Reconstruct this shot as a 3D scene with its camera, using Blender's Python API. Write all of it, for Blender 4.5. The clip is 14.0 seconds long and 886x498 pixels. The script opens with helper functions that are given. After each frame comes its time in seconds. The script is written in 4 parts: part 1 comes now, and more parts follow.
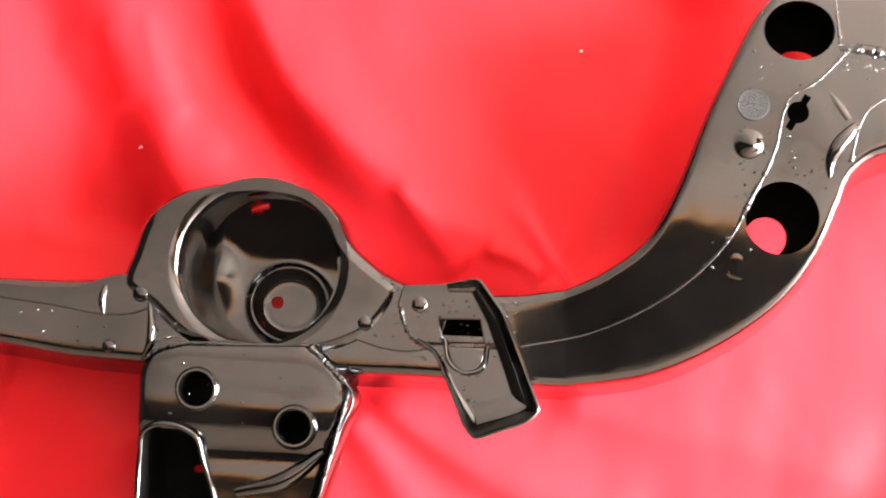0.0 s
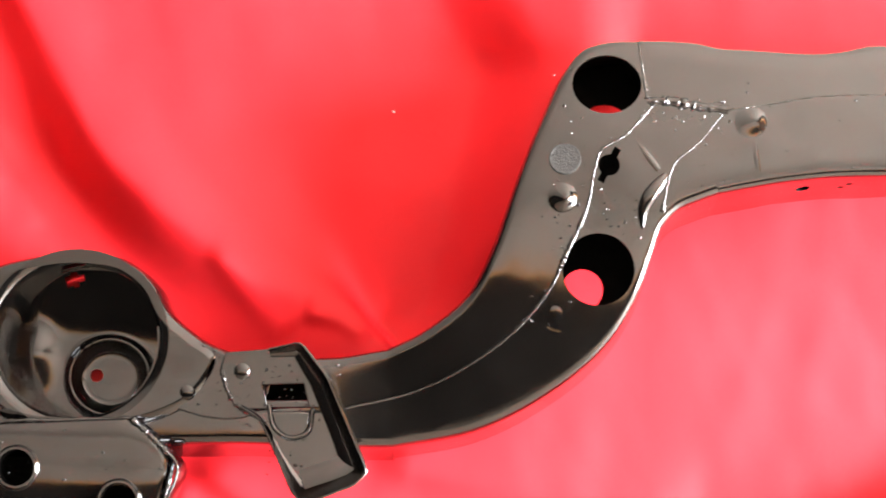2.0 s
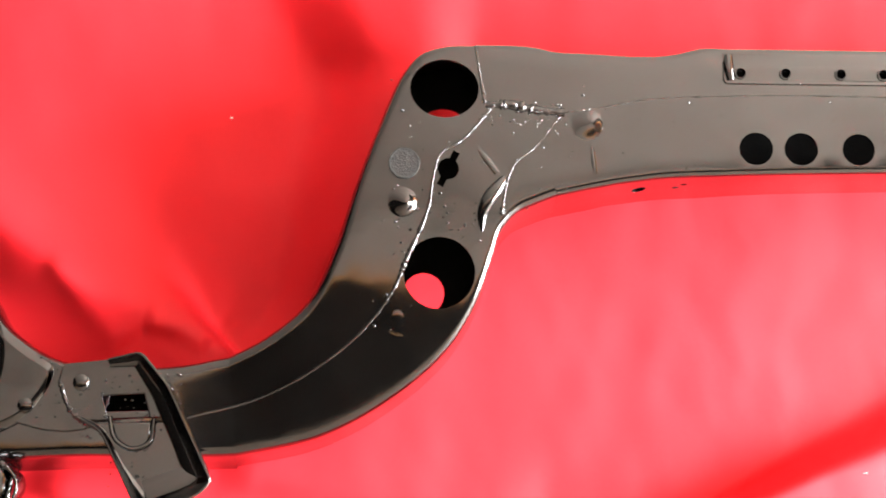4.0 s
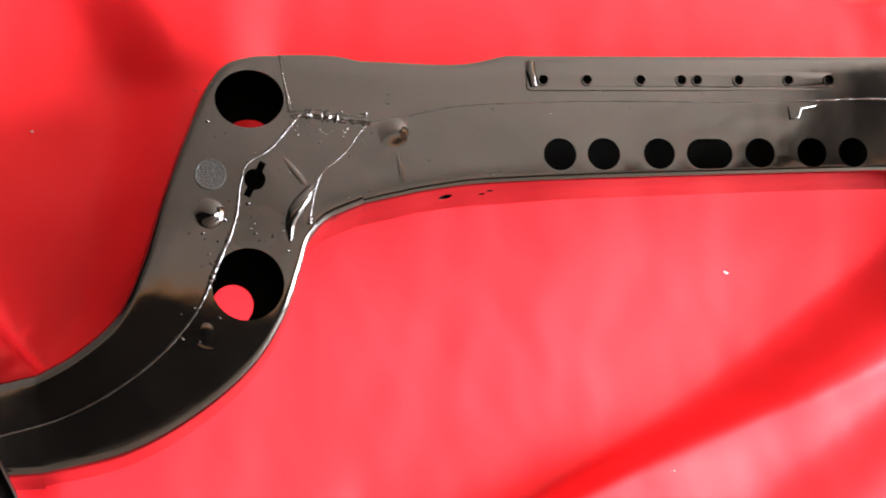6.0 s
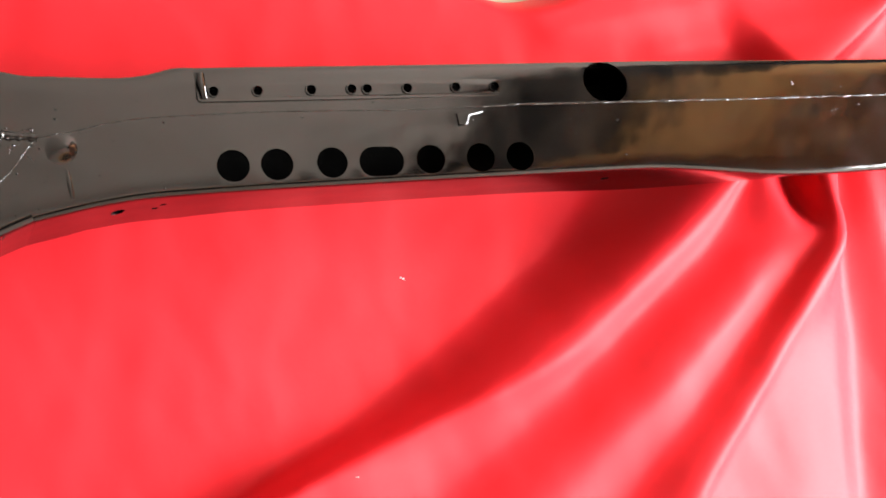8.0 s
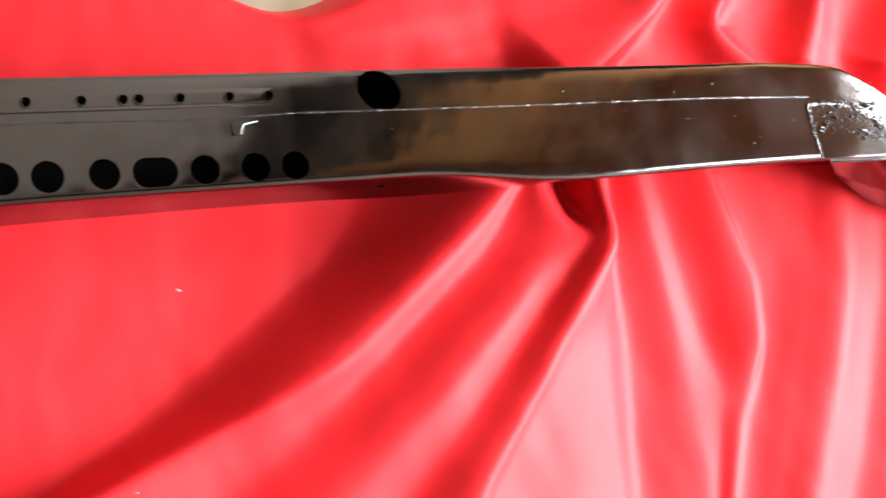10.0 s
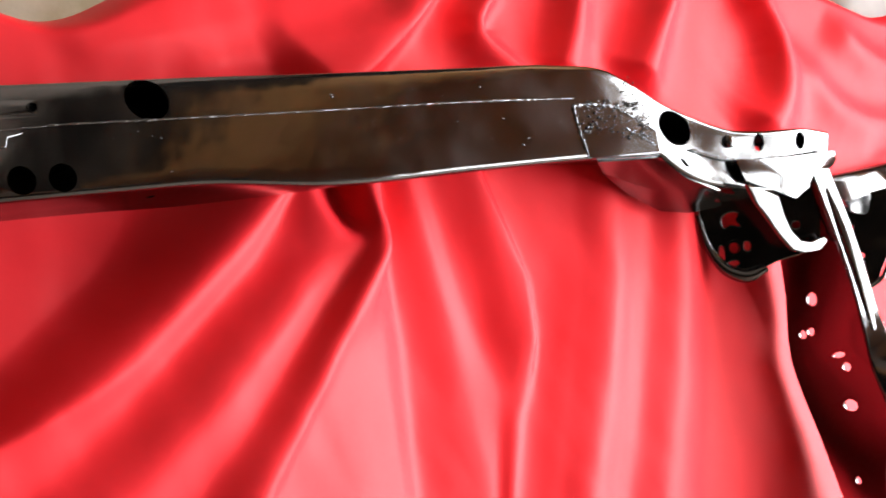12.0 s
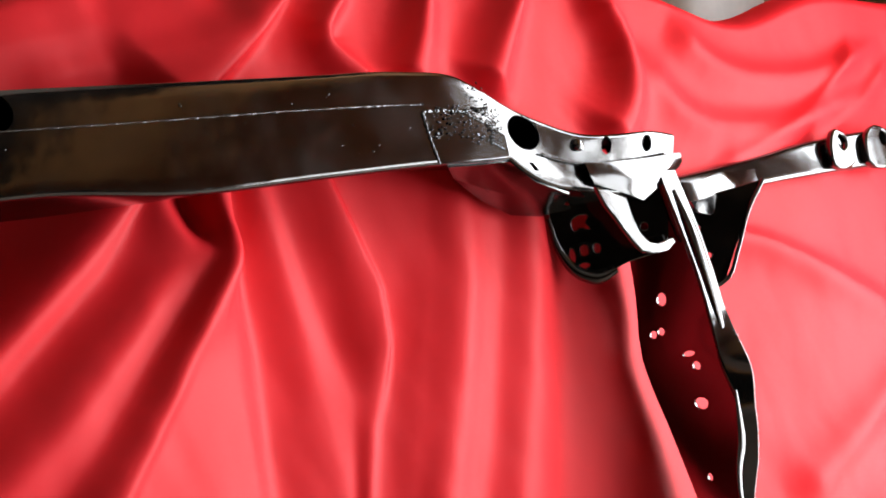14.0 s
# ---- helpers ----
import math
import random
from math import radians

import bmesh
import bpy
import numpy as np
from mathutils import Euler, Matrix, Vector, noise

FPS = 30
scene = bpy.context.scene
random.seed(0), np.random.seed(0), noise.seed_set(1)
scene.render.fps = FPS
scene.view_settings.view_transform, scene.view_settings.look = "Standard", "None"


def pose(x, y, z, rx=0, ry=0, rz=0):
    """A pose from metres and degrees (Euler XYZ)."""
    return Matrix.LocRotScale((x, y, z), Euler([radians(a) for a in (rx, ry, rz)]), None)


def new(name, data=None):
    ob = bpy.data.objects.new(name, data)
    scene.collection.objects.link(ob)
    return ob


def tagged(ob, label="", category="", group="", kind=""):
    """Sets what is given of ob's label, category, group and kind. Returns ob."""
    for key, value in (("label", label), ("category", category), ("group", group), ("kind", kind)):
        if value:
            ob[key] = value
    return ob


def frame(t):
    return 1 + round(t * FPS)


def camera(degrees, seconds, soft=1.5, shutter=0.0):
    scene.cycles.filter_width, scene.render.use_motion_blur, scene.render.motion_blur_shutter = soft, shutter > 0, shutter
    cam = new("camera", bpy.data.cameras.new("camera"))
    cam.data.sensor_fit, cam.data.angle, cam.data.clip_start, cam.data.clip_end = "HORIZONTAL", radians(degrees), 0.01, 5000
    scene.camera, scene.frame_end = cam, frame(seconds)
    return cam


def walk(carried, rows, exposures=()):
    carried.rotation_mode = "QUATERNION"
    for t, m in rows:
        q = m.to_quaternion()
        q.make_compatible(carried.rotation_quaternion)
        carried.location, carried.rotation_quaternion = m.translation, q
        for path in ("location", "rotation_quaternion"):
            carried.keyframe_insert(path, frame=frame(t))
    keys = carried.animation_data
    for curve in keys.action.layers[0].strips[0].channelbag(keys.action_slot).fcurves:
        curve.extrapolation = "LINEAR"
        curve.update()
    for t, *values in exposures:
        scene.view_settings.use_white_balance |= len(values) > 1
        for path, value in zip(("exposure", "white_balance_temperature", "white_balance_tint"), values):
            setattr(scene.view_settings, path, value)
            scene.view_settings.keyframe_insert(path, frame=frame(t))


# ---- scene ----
cam = camera(27.55, 14.0, soft=1.8, shutter=0.5)
EYE = (0.0, 0.0, 1.41)
# seconds, tilt, lean, turn of the tripod head in degrees
PAN = [
    (0.0, 78.237, -2.483, 5.743), (0.5, 79.108, -1.506, 4.059), (1.0, 79.99, -1.527, 2.96),
    (1.5, 80.16, -1.451, 1.586), (2.0, 80.376, -1.248, -0.304), (2.5, 80.426, -1.207, -1.726),
    (3.0, 80.499, -1.183, -3.061), (5.5, 80.927, -0.942, -9.822), (6.0, 81.027, -0.84, -11.624),
    (6.5, 81.014, -0.842, -13.273), (7.0, 81.092, -0.751, -18.132), (7.3, 81.23, -0.61, -20.65), (7.5, 81.328, -0.513, -21.558),
    (7.7, 81.418, -0.424, -21.791), (9.8, 81.721, -0.401, -28.002), (10.0, 81.777, -0.281, -29.189),
    (10.5, 81.843, -0.031, -31.219), (11.0, 81.862, 0.151, -33.002), (11.5, 81.925, 0.246, -34.827),
    (12.0, 81.961, 0.395, -36.502), (12.5, 82.067, 0.571, -38.183), (13.0, 82.08, 0.696, -39.807),
    (13.5, 82.093, 0.798, -40.821), (14.0, 82.122, 0.893, -41.295)]
walk(cam, [(t, pose(*EYE, rx, ry, rz)) for t, rx, ry, rz in PAN],
     exposures=[(0.0, 2.2), (3.0, 1.7), (6.0, 0.95), (7.5, 0.38), (10.0, 0.0), (11.0, -0.25), (12.5, -0.95), (14.0, -1.6)])

# ---------------------------------------------------------------- light
world = bpy.data.worlds.new("sky")
scene.world = world
world.use_nodes = True
sky = world.node_tree.nodes.new("ShaderNodeTexSky")
sky.sky_type, sky.sun_disc = "NISHITA", False
sky.sun_elevation, sky.sun_rotation = radians(35), radians(100)
world.node_tree.links.new(sky.outputs[0], world.node_tree.nodes["Background"].inputs[0])
world.node_tree.nodes["Background"].inputs[1].default_value = 0.1


def opening_light(name, m, w, h, power, colour):
    lamp = bpy.data.lights.new(name, "AREA")
    lamp.shape, lamp.size, lamp.size_y, lamp.energy, lamp.color = "RECTANGLE", w, h, power, colour
    new(name, lamp).matrix_world = m


opening_light("tall_window_light", pose(3.26, 0.90, 1.25, 0, 90, 0), 2.0, 0.92, 330, (0.96, 0.975, 1.0))
# added frontal fill, kept low so the rail faces don't mirror it
opening_light("low_fill_light", pose(3.26, -0.35, 0.92, 0, 90, 0), 1.3, 1.25, 150, (0.96, 0.975, 1.0))


# ---------------------------------------------------------------- materials
def material(name, colour, rough=0.5, metal=0.0, **more):
    m = bpy.data.materials.new(name)
    m.use_nodes = True
    b = m.node_tree.nodes["Principled BSDF"]
    b.inputs["Base Color"].default_value = (*colour, 1)
    b.inputs["Roughness"].default_value = rough
    b.inputs["Metallic"].default_value = metal
    for k, v in more.items():
        b.inputs[k.replace("_", " ")].default_value = v
    return m


def grain(m, a, b, scale, bump=0.0, bump_scale=None, detail=6, rough=None, stretch=(1, 1, 1)):
    """Two colours mixed by noise at a real size, a bump, and a change of roughness."""
    t, n = m.node_tree, m.node_tree.nodes
    bsdf = n["Principled BSDF"]
    co, mp = n.new("ShaderNodeTexCoord"), n.new("ShaderNodeMapping")
    mp.inputs["Scale"].default_value = stretch
    t.links.new(co.outputs["Object"], mp.inputs[0])
    no, ra = n.new("ShaderNodeTexNoise"), n.new("ShaderNodeValToRGB")
    no.inputs["Scale"].default_value, no.inputs["Detail"].default_value = scale, detail
    ra.color_ramp.elements[0].position, ra.color_ramp.elements[1].position = 0.35, 0.65
    ra.color_ramp.elements[0].color, ra.color_ramp.elements[1].color = (*a, 1), (*b, 1)
    t.links.new(mp.outputs[0], no.inputs[0])
    t.links.new(no.outputs[0], ra.inputs[0])
    t.links.new(ra.outputs[0], bsdf.inputs["Base Color"])
    if rough:
        mr = n.new("ShaderNodeMapRange")
        mr.inputs[1].default_value, mr.inputs[2].default_value = 0.35, 0.7
        mr.inputs[3].default_value, mr.inputs[4].default_value = rough
        t.links.new(no.outputs[0], mr.inputs[0])
        t.links.new(mr.outputs[0], bsdf.inputs["Roughness"])
    if bump:
        n2, bu = n.new("ShaderNodeTexNoise"), n.new("ShaderNodeBump")
        n2.inputs["Scale"].default_value, n2.inputs["Detail"].default_value = bump_scale or scale * 6, 3
        bu.inputs["Strength"].default_value, bu.inputs["Distance"].default_value = bump, 0.002
        t.links.new(mp.outputs[0], n2.inputs[0])
        t.links.new(n2.outputs[0], bu.inputs["Height"])
        t.links.new(bu.outputs[0], bsdf.inputs["Normal"])
    return m


black = grain(material("black_gloss_paint", (0.001, 0.001, 0.001), 0.12, IOR=1.85),
              (0.0008, 0.0007, 0.0006), (0.0016, 0.0014, 0.0012), 14, 0.05, 45, rough=(0.09, 0.17))


def waviness(m, scale, strength, distance):
    """A second, larger relief under the fine one, as of hand-finished sheet metal."""
    n, t = m.node_tree.nodes, m.node_tree
    fine = next(k for k in n if k.type == "BUMP")
    co, no, bu = n.new("ShaderNodeTexCoord"), n.new("ShaderNodeTexNoise"), n.new("ShaderNodeBump")
    no.inputs["Scale"].default_value, no.inputs["Detail"].default_value = scale, 2
    bu.inputs["Strength"].default_value, bu.inputs["Distance"].default_value = strength, distance
    t.links.new(co.outputs["Object"], no.inputs[0])
    t.links.new(no.outputs[0], bu.inputs["Height"])
    t.links.new(bu.outputs[0], fine.inputs["Normal"])


waviness(black, 11, 0.34, 0.004)
bare = grain(material("rough_disc_steel", (0.2, 0.2, 0.2), 0.5), (0.004, 0.004, 0.0037), (0.017, 0.016, 0.0145), 260, 0.5, 500)
weld = grain(material("painted_weld", (0.02, 0.02, 0.02), 0.12, IOR=1.8), (0.004, 0.004, 0.004), (0.010, 0.009, 0.008), 120, 0.5, 300)
# shade of the deep cavities put into the colour: matte near-black
inside = grain(material("shade_black_interior", (0.003, 0.003, 0.003), 0.8, Specular_IOR_Level=0.12), (0.0015, 0.0014, 0.0013), (0.005, 0.0045, 0.004), 30, 0.3, 200)
red = grain(material("red_satin", (0.60, 0.009, 0.012), 0.53, IOR=1.42, Specular_IOR_Level=0.22),
            (0.68, 0.0155, 0.0230), (0.76, 0.0180, 0.0270), 5, 0.12, 900)
waviness(red, 40, 0.14, 0.003)
ceiling_paint = grain(material("ceiling_paint", (0.75, 0.74, 0.7), 0.8), (0.40, 0.355, 0.30), (0.46, 0.41, 0.35), 4, 0.1, 90)
dark_wood = grain(material("dark_wood", (0.02, 0.012, 0.008), 0.75, Specular_IOR_Level=0.15), (0.0035, 0.0025, 0.0018), (0.009, 0.006, 0.004), 6, 0.2, 40, stretch=(1, 1, 8))
khaki = grain(material("khaki_plush", (0.3, 0.25, 0.16), 0.9), (0.22, 0.18, 0.11), (0.4, 0.34, 0.24), 14, 0.8, 120)
wood = grain(material("brown_wood", (0.22, 0.13, 0.06), 0.5), (0.54, 0.27, 0.090), (0.68, 0.35, 0.125), 6, 0.2, 40, stretch=(1, 1, 8))
floor_wood = grain(material("floor_wood", (0.3, 0.25, 0.2), 0.45), (0.20, 0.16, 0.12), (0.28, 0.23, 0.18), 7, 0.2, 60, stretch=(1, 8, 1))
stone = grain(material("beige_plaster", (0.5, 0.42, 0.3), 0.8), (0.42, 0.34, 0.22), (0.58, 0.50, 0.38), 9, 0.5, 60)
white = grain(material("white_cotton", (0.8, 0.8, 0.8), 0.8), (0.76, 0.76, 0.76), (0.84, 0.84, 0.84), 20, 0.4, 400)

# ---------------------------------------------------------------- building tools
LEAN = 17.0
STAND = Matrix.Translation((0, 1.75, 1.20)) @ pose(0, 0, 0, 90 - LEAN)   # x along the rail, y up the frame, z out of its face


def smooth(me, angle=35):
    me.polygons.foreach_set("use_smooth", [True] * len(me.polygons))
    me.set_sharp_from_angle(angle=radians(angle))
    return me


def mesh_of(name, verts, faces, mat):
    me = bpy.data.meshes.new(name)
    me.from_pydata([tuple(v) for v in verts], [], faces)
    me.validate()
    me.materials.append(mat)
    return me


def part(name, me, parent, label=""):
    ob = new(name, me)
    ob.parent = parent
    return tagged(ob, label)


def thing(name, label, category, m=None, group=""):
    ob = new(name)
    ob.matrix_world = m if m is not None else Matrix()
    ob.empty_display_size = 0.05
    return tagged(ob, label, category, group)


def evaluated(ob, name, mat):
    dg = bpy.context.evaluated_depsgraph_get()
    dg.update()
    me = bpy.data.meshes.new_from_object(ob.evaluated_get(dg))
    me.name = name
    if mat:
        me.materials.clear()
        me.materials.append(mat)
    return me


def discard(*obs):
    for ob in obs:
        bpy.data.objects.remove(ob)


def spline(points, steps, closed=False):
    """A smooth curve through the points (rows of any length), with tangents that suit uneven spacing."""
    p = np.array(points, float)
    n = len(p)
    if closed:
        p = np.vstack([p[-2:], p, p[:3]])
    gap = np.maximum(np.linalg.norm(np.diff(p, axis=0), axis=1), 1e-6)
    slope = np.diff(p, axis=0) / gap[:, None]
    tan = np.empty_like(p)
    tan[0], tan[-1] = slope[0], slope[-1]
    a, b = gap[:-1, None], gap[1:, None]
    tan[1:-1] = (slope[:-1] * b + slope[1:] * a) / (a + b)
    first, last = (2, n + 2) if closed else (0, n - 1)
    out = []
    for i in range(first, last):
        h = gap[i]
        for s in range(steps):
            t = s / steps
            out.append((2 * t ** 3 - 3 * t * t + 1) * p[i] + (t ** 3 - 2 * t * t + t) * h * tan[i]
                       + (3 * t * t - 2 * t ** 3) * p[i + 1] + (t ** 3 - t * t) * h * tan[i + 1])
    if not closed:
        out.append(p[-1])
    return np.array(out)


def circle(x, y, rx, ry=None, n=32, turn=0.0):
    ry = ry or rx
    a = np.linspace(0, 2 * np.pi, n, endpoint=False)
    c, s = math.cos(radians(turn)), math.sin(radians(turn))
    return [(x + c * rx * math.cos(t) - s * ry * math.sin(t), y + s * rx * math.cos(t) + c * ry * math.sin(t)) for t in a]


def plate(name, outline, z, thick, mat, holes=(), edge=0.0015, angle=40):
    """A sheet with a closed outline and holes, front face at z, edges rounded."""
    cu = bpy.data.curves.new(name, "CURVE")
    cu.dimensions, cu.fill_mode = "2D", "BOTH"
    cu.extrude, cu.bevel_depth, cu.bevel_resolution, cu.offset = max(thick / 2 - edge, 1e-5), edge, 2, -edge
    for ring in (outline, *holes):
        sp = cu.splines.new("POLY")
        sp.points.add(len(ring) - 1)
        for q, (x, y) in zip(sp.points, ring):
            q.co = (x, y, 0, 1)
        sp.use_cyclic_u = True
    ob = new(name, cu)
    me = evaluated(ob, name, mat)
    discard(ob)
    me.transform(Matrix.Translation((0, 0, z - thick / 2)))
    return smooth(me, angle)


def box_loft(name, st, depth, r, mat, inset=0.0):
    """The closed skin of a box rail through stations; inset shrinks it to the cavity inside."""
    arc = [radians(a) for a in (0, 18, 36, 54, 72, 90)]
    verts, faces = [], []
    t = inset
    r = max(r - t, 0.002)
    for ux, uy, lx, ly, z, drop, flare in st:
        up, lo = np.array((ux, uy)), np.array((lx, ly))
        w = np.linalg.norm(up - lo)
        d = (up - lo) / w
        prof = [(t + r - r * math.cos(a), -t - r + r * math.sin(a)) for a in arc]
        prof += [(t + r + k / 8 * (w - 2 * r - 2 * t), -t) for k in range(1, 8)]
        prof += [(w - t - r + r * math.cos(a), -t - r + r * math.sin(a)) for a in reversed(arc)]
        b = -depth + t
        prof += [(w - t, -depth * 0.5), (w - t, b + 0.004), (w - t - 0.004, b), (w * 0.5, b), (t + 0.004 - flare, b), (t - flare, b + 0.004), (t - flare * 0.5, -depth * 0.5)]
        for s, h in prof:
            p = lo + d * s
            verts.append((p[0], p[1], z + h - drop * (1 - s / w)))
        m = len(prof)
    for i in range(len(st) - 1):
        for j in range(m):
            a, b = i * m + j, i * m + (j + 1) % m
            faces.append((a, b, b + m, a + m))
    faces.append(tuple(range(m - 1, -1, -1)))
    faces.append(tuple((len(st) - 1) * m + j for j in range(m)))
    return outward(mesh_of(name, verts, faces, mat))


def outward(me):
    bm = bmesh.new()
    bm.from_mesh(me)
    bmesh.ops.recalc_face_normals(bm, faces=bm.faces)
    bm.to_mesh(me)
    bm.free()
    return me


def loft(name, stations, depth, r, mat, cuts=(), flare=0.0, steps=6, wall=0.003):
    """A hollow box rail between an upper and a lower edge. stations: upper x, y, lower x, y, z of the face, drop of the lower edge, splay of the lower side."""
    st = spline([(*s, *(0.0, flare)[len(s) - 5:]) for s in stations], steps)
    skin = box_loft(name, st, depth, r, mat)
    cavity = box_loft("cavity", st[1:-1], depth, r, inside, wall)
    return cut(name, skin, cuts, mat, cavity)


def prism(outline, z0, z1):
    n = len(outline)
    v = [(x, y, z0) for x, y in outline] + [(x, y, z1) for x, y in outline]
    f = [tuple(range(n - 1, -1, -1)), tuple(range(n, 2 * n))] + [(i, (i + 1) % n, n + (i + 1) % n, n + i) for i in range(n)]
    return outward(mesh_of("cutter", v, f, black))


def cut(name, me, cuts, mat, cavity=None, angle=32):
    """Takes a cavity with its own shade-dark material, and prisms (outline, z0, z1, pose), out of a solid."""
    ob = new(name, me)
    tools = [cavity] if cavity else []
    for outline, z0, z1, *m in cuts:
        pr = prism(outline, z0, z1)
        if m:
            pr.transform(m[0])
        tools.append(pr)
    tools = [new("cutter", t) for t in tools]
    for t in tools:
        bo = ob.modifiers.new("cut", "BOOLEAN")
        bo.operation, bo.solver, bo.object = "DIFFERENCE", "EXACT", t
        bo.material_mode = "TRANSFER"
    out = evaluated(ob, name, None if cavity else mat)
    discard(ob, *tools)
    return smooth(out, angle)


def tube(name, points, radius, mat, sides=8, wobble=0.0, steps=6, seed=1, flat=1.0):
    """A round bar or weld bead along a spline; radius a number or one for each point."""
    rad = radius if hasattr(radius, "__len__") else [radius] * len(points)
    p = spline([(*q, k) for q, k in zip(points, rad)], steps)
    rng = random.Random(seed)
    verts, faces = [], []
    for i, q in enumerate(p):
        c = Vector(q[:3])
        t = (Vector(p[min(i + 1, len(p) - 1)][:3]) - Vector(p[max(i - 1, 0)][:3])).normalized()
        ref = Vector((0, 0, 1)) if abs(t.z) < 0.9 else Vector((1, 0, 0))
        a = t.cross(ref).normalized()
        b = a.cross(t).normalized()
        rr = q[3] * (1 + wobble * (rng.random() - 0.5) * 2)
        for k in range(sides):
            w = 2 * math.pi * k / sides
            verts.append(c + a * (rr * math.cos(w)) + b * (rr * flat * math.sin(w)))
    for i in range(len(p) - 1):
        for k in range(sides):
            x, y = i * sides + k, i * sides + (k + 1) % sides
            faces.append((x, y, y + sides, x + sides))
    faces += [tuple(range(sides - 1, -1, -1)), tuple((len(p) - 1) * sides + k for k in range(sides))]
    return smooth(mesh_of(name, verts, faces, mat), 60)


def lathe(name, profile, cx, cy, mat, n=56):
    """Turns a profile of (radius, z) or (radius, z, shift x, shift y) about an axis out of the face at cx, cy."""
    verts, faces = [], []
    for r, z, *sh in profile:
        dx, dy = sh or (0, 0)
        for k in range(n):
            a = 2 * math.pi * k / n
            verts.append((cx + dx + r * math.cos(a), cy + dy + r * math.sin(a), z))
    for i in range(len(profile) - 1):
        for k in range(n):
            x, y = i * n + k, i * n + (k + 1) % n
            faces.append((x, y, y + n, x + n))
    return smooth(mesh_of(name, verts, faces, mat), 30)



def wall_strip(name, path, thick, z0, z1, mat, steps=5):
    """An upright flange along a path in the face, from z0 to z1 (numbers, or one for each point)."""
    lo = z0 if hasattr(z0, "__len__") else [z0] * len(path)
    hi = z1 if hasattr(z1, "__len__") else [z1] * len(path)
    p = spline([(x, y, a, b) for (x, y), a, b in zip(path, lo, hi)], steps)
    verts, faces = [], []
    for i, q in enumerate(p):
        t = p[min(i + 1, len(p) - 1)][:2] - p[max(i - 1, 0)][:2]
        n = np.array((-t[1], t[0])) / max(np.linalg.norm(t), 1e-9) * thick / 2
        e = thick * 0.3
        for sx, z in ((-1, q[2]), (-1, q[3] - e), (-0.4, q[3]), (0.4, q[3]), (1, q[3] - e), (1, q[2])):
            verts.append((q[0] + n[0] * sx, q[1] + n[1] * sx, z))
    for i in range(len(p) - 1):
        for k in range(6):
            a, b = i * 6 + k, i * 6 + (k + 1) % 6
            faces.append((a, b, b + 6, a + 6))
    faces += [tuple(range(6)), tuple((len(p) - 1) * 6 + k for k in range(5, -1, -1))]
    return smooth(mesh_of(name, verts, faces, mat), 50)


def dome(name, x, y, z, r, h, mat, n=20):
    """A rivet head or pressed bump."""
    rows = [(r, 0), (r * 0.97, h * 0.35), (r * 0.8, h * 0.75), (r * 0.5, h * 0.95), (r * 0.02, h)]
    return lathe(name, [(a, z + b) for a, b in rows], x, y, mat, n)


def bump(name, x, y, z, r, h, mat, n=28, sx=0.0, sy=0.0):
    """A soft pressing that runs out into the sheet; its peak may lie off centre."""
    rows = [(1.0, 0.0), (0.82, 0.10), (0.62, 0.36), (0.42, 0.68), (0.22, 0.92), (0.01, 1.0)]
    return smooth(lathe(name, [(r * a, z + h * b, sx * b, sy * b) for a, b in rows], x, y, mat, n), 70)


def nibs(name, spots, mat, seed, clear=()):
    """Small drops and specks of paint: spots are (x, y, z, spread, spread, count); none over the openings in clear."""
    rng = random.Random(seed)
    verts, faces = [], []
    for x, y, z, sx, sy, count in spots:
        for _ in range(count):
            cx, cy, r = x + rng.uniform(-sx, sx), y + rng.uniform(-sy, sy), rng.uniform(0.0005, 0.0012) * (1.5 if x > 1.5 else 1.0)
            if rng.random() < 0.15:
                r *= 1.5
            if any(math.hypot(cx - hx, cy - hy) < hr for hx, hy, hr in clear):
                continue
            k = len(verts)
            sq = rng.uniform(0.7, 1.5)
            for ring, (q, h) in enumerate(((1.0, -0.2), (0.8, 0.5), (0.35, 0.85))):
                for i in range(6):
                    a = math.pi * i / 3
                    verts.append((cx + r * q * sq * math.cos(a), cy + r * q * math.sin(a), z + r * h))
            verts.append((cx, cy, z + r * 0.95))
            for ring in range(2):
                for i in range(6):
                    p, q = k + ring * 6 + i, k + ring * 6 + (i + 1) % 6
                    faces.append((p, q, q + 6, p + 6))
            faces += [(k + 12 + i, k + 12 + (i + 1) % 6, k + 18) for i in range(6)]
    return smooth(mesh_of(name, verts, faces, mat), 80)


# ---------------------------------------------------------------- room
def box(name, x0, y0, z0, x1, y1, z1, mat, label="", category="", kind="structure", parent=None):
    v = [(x, y, z) for x in (x0, x1) for y in (y0, y1) for z in (z0, z1)]
    f = [(0, 1, 3, 2), (4, 6, 7, 5), (0, 4, 5, 1), (2, 3, 7, 6), (0, 2, 6, 4), (1, 5, 7, 3)]
    ob = new(name, mesh_of(name, v, f, mat))
    ob.parent = parent
    return tagged(ob, label, category, "", kind) if kind else ob


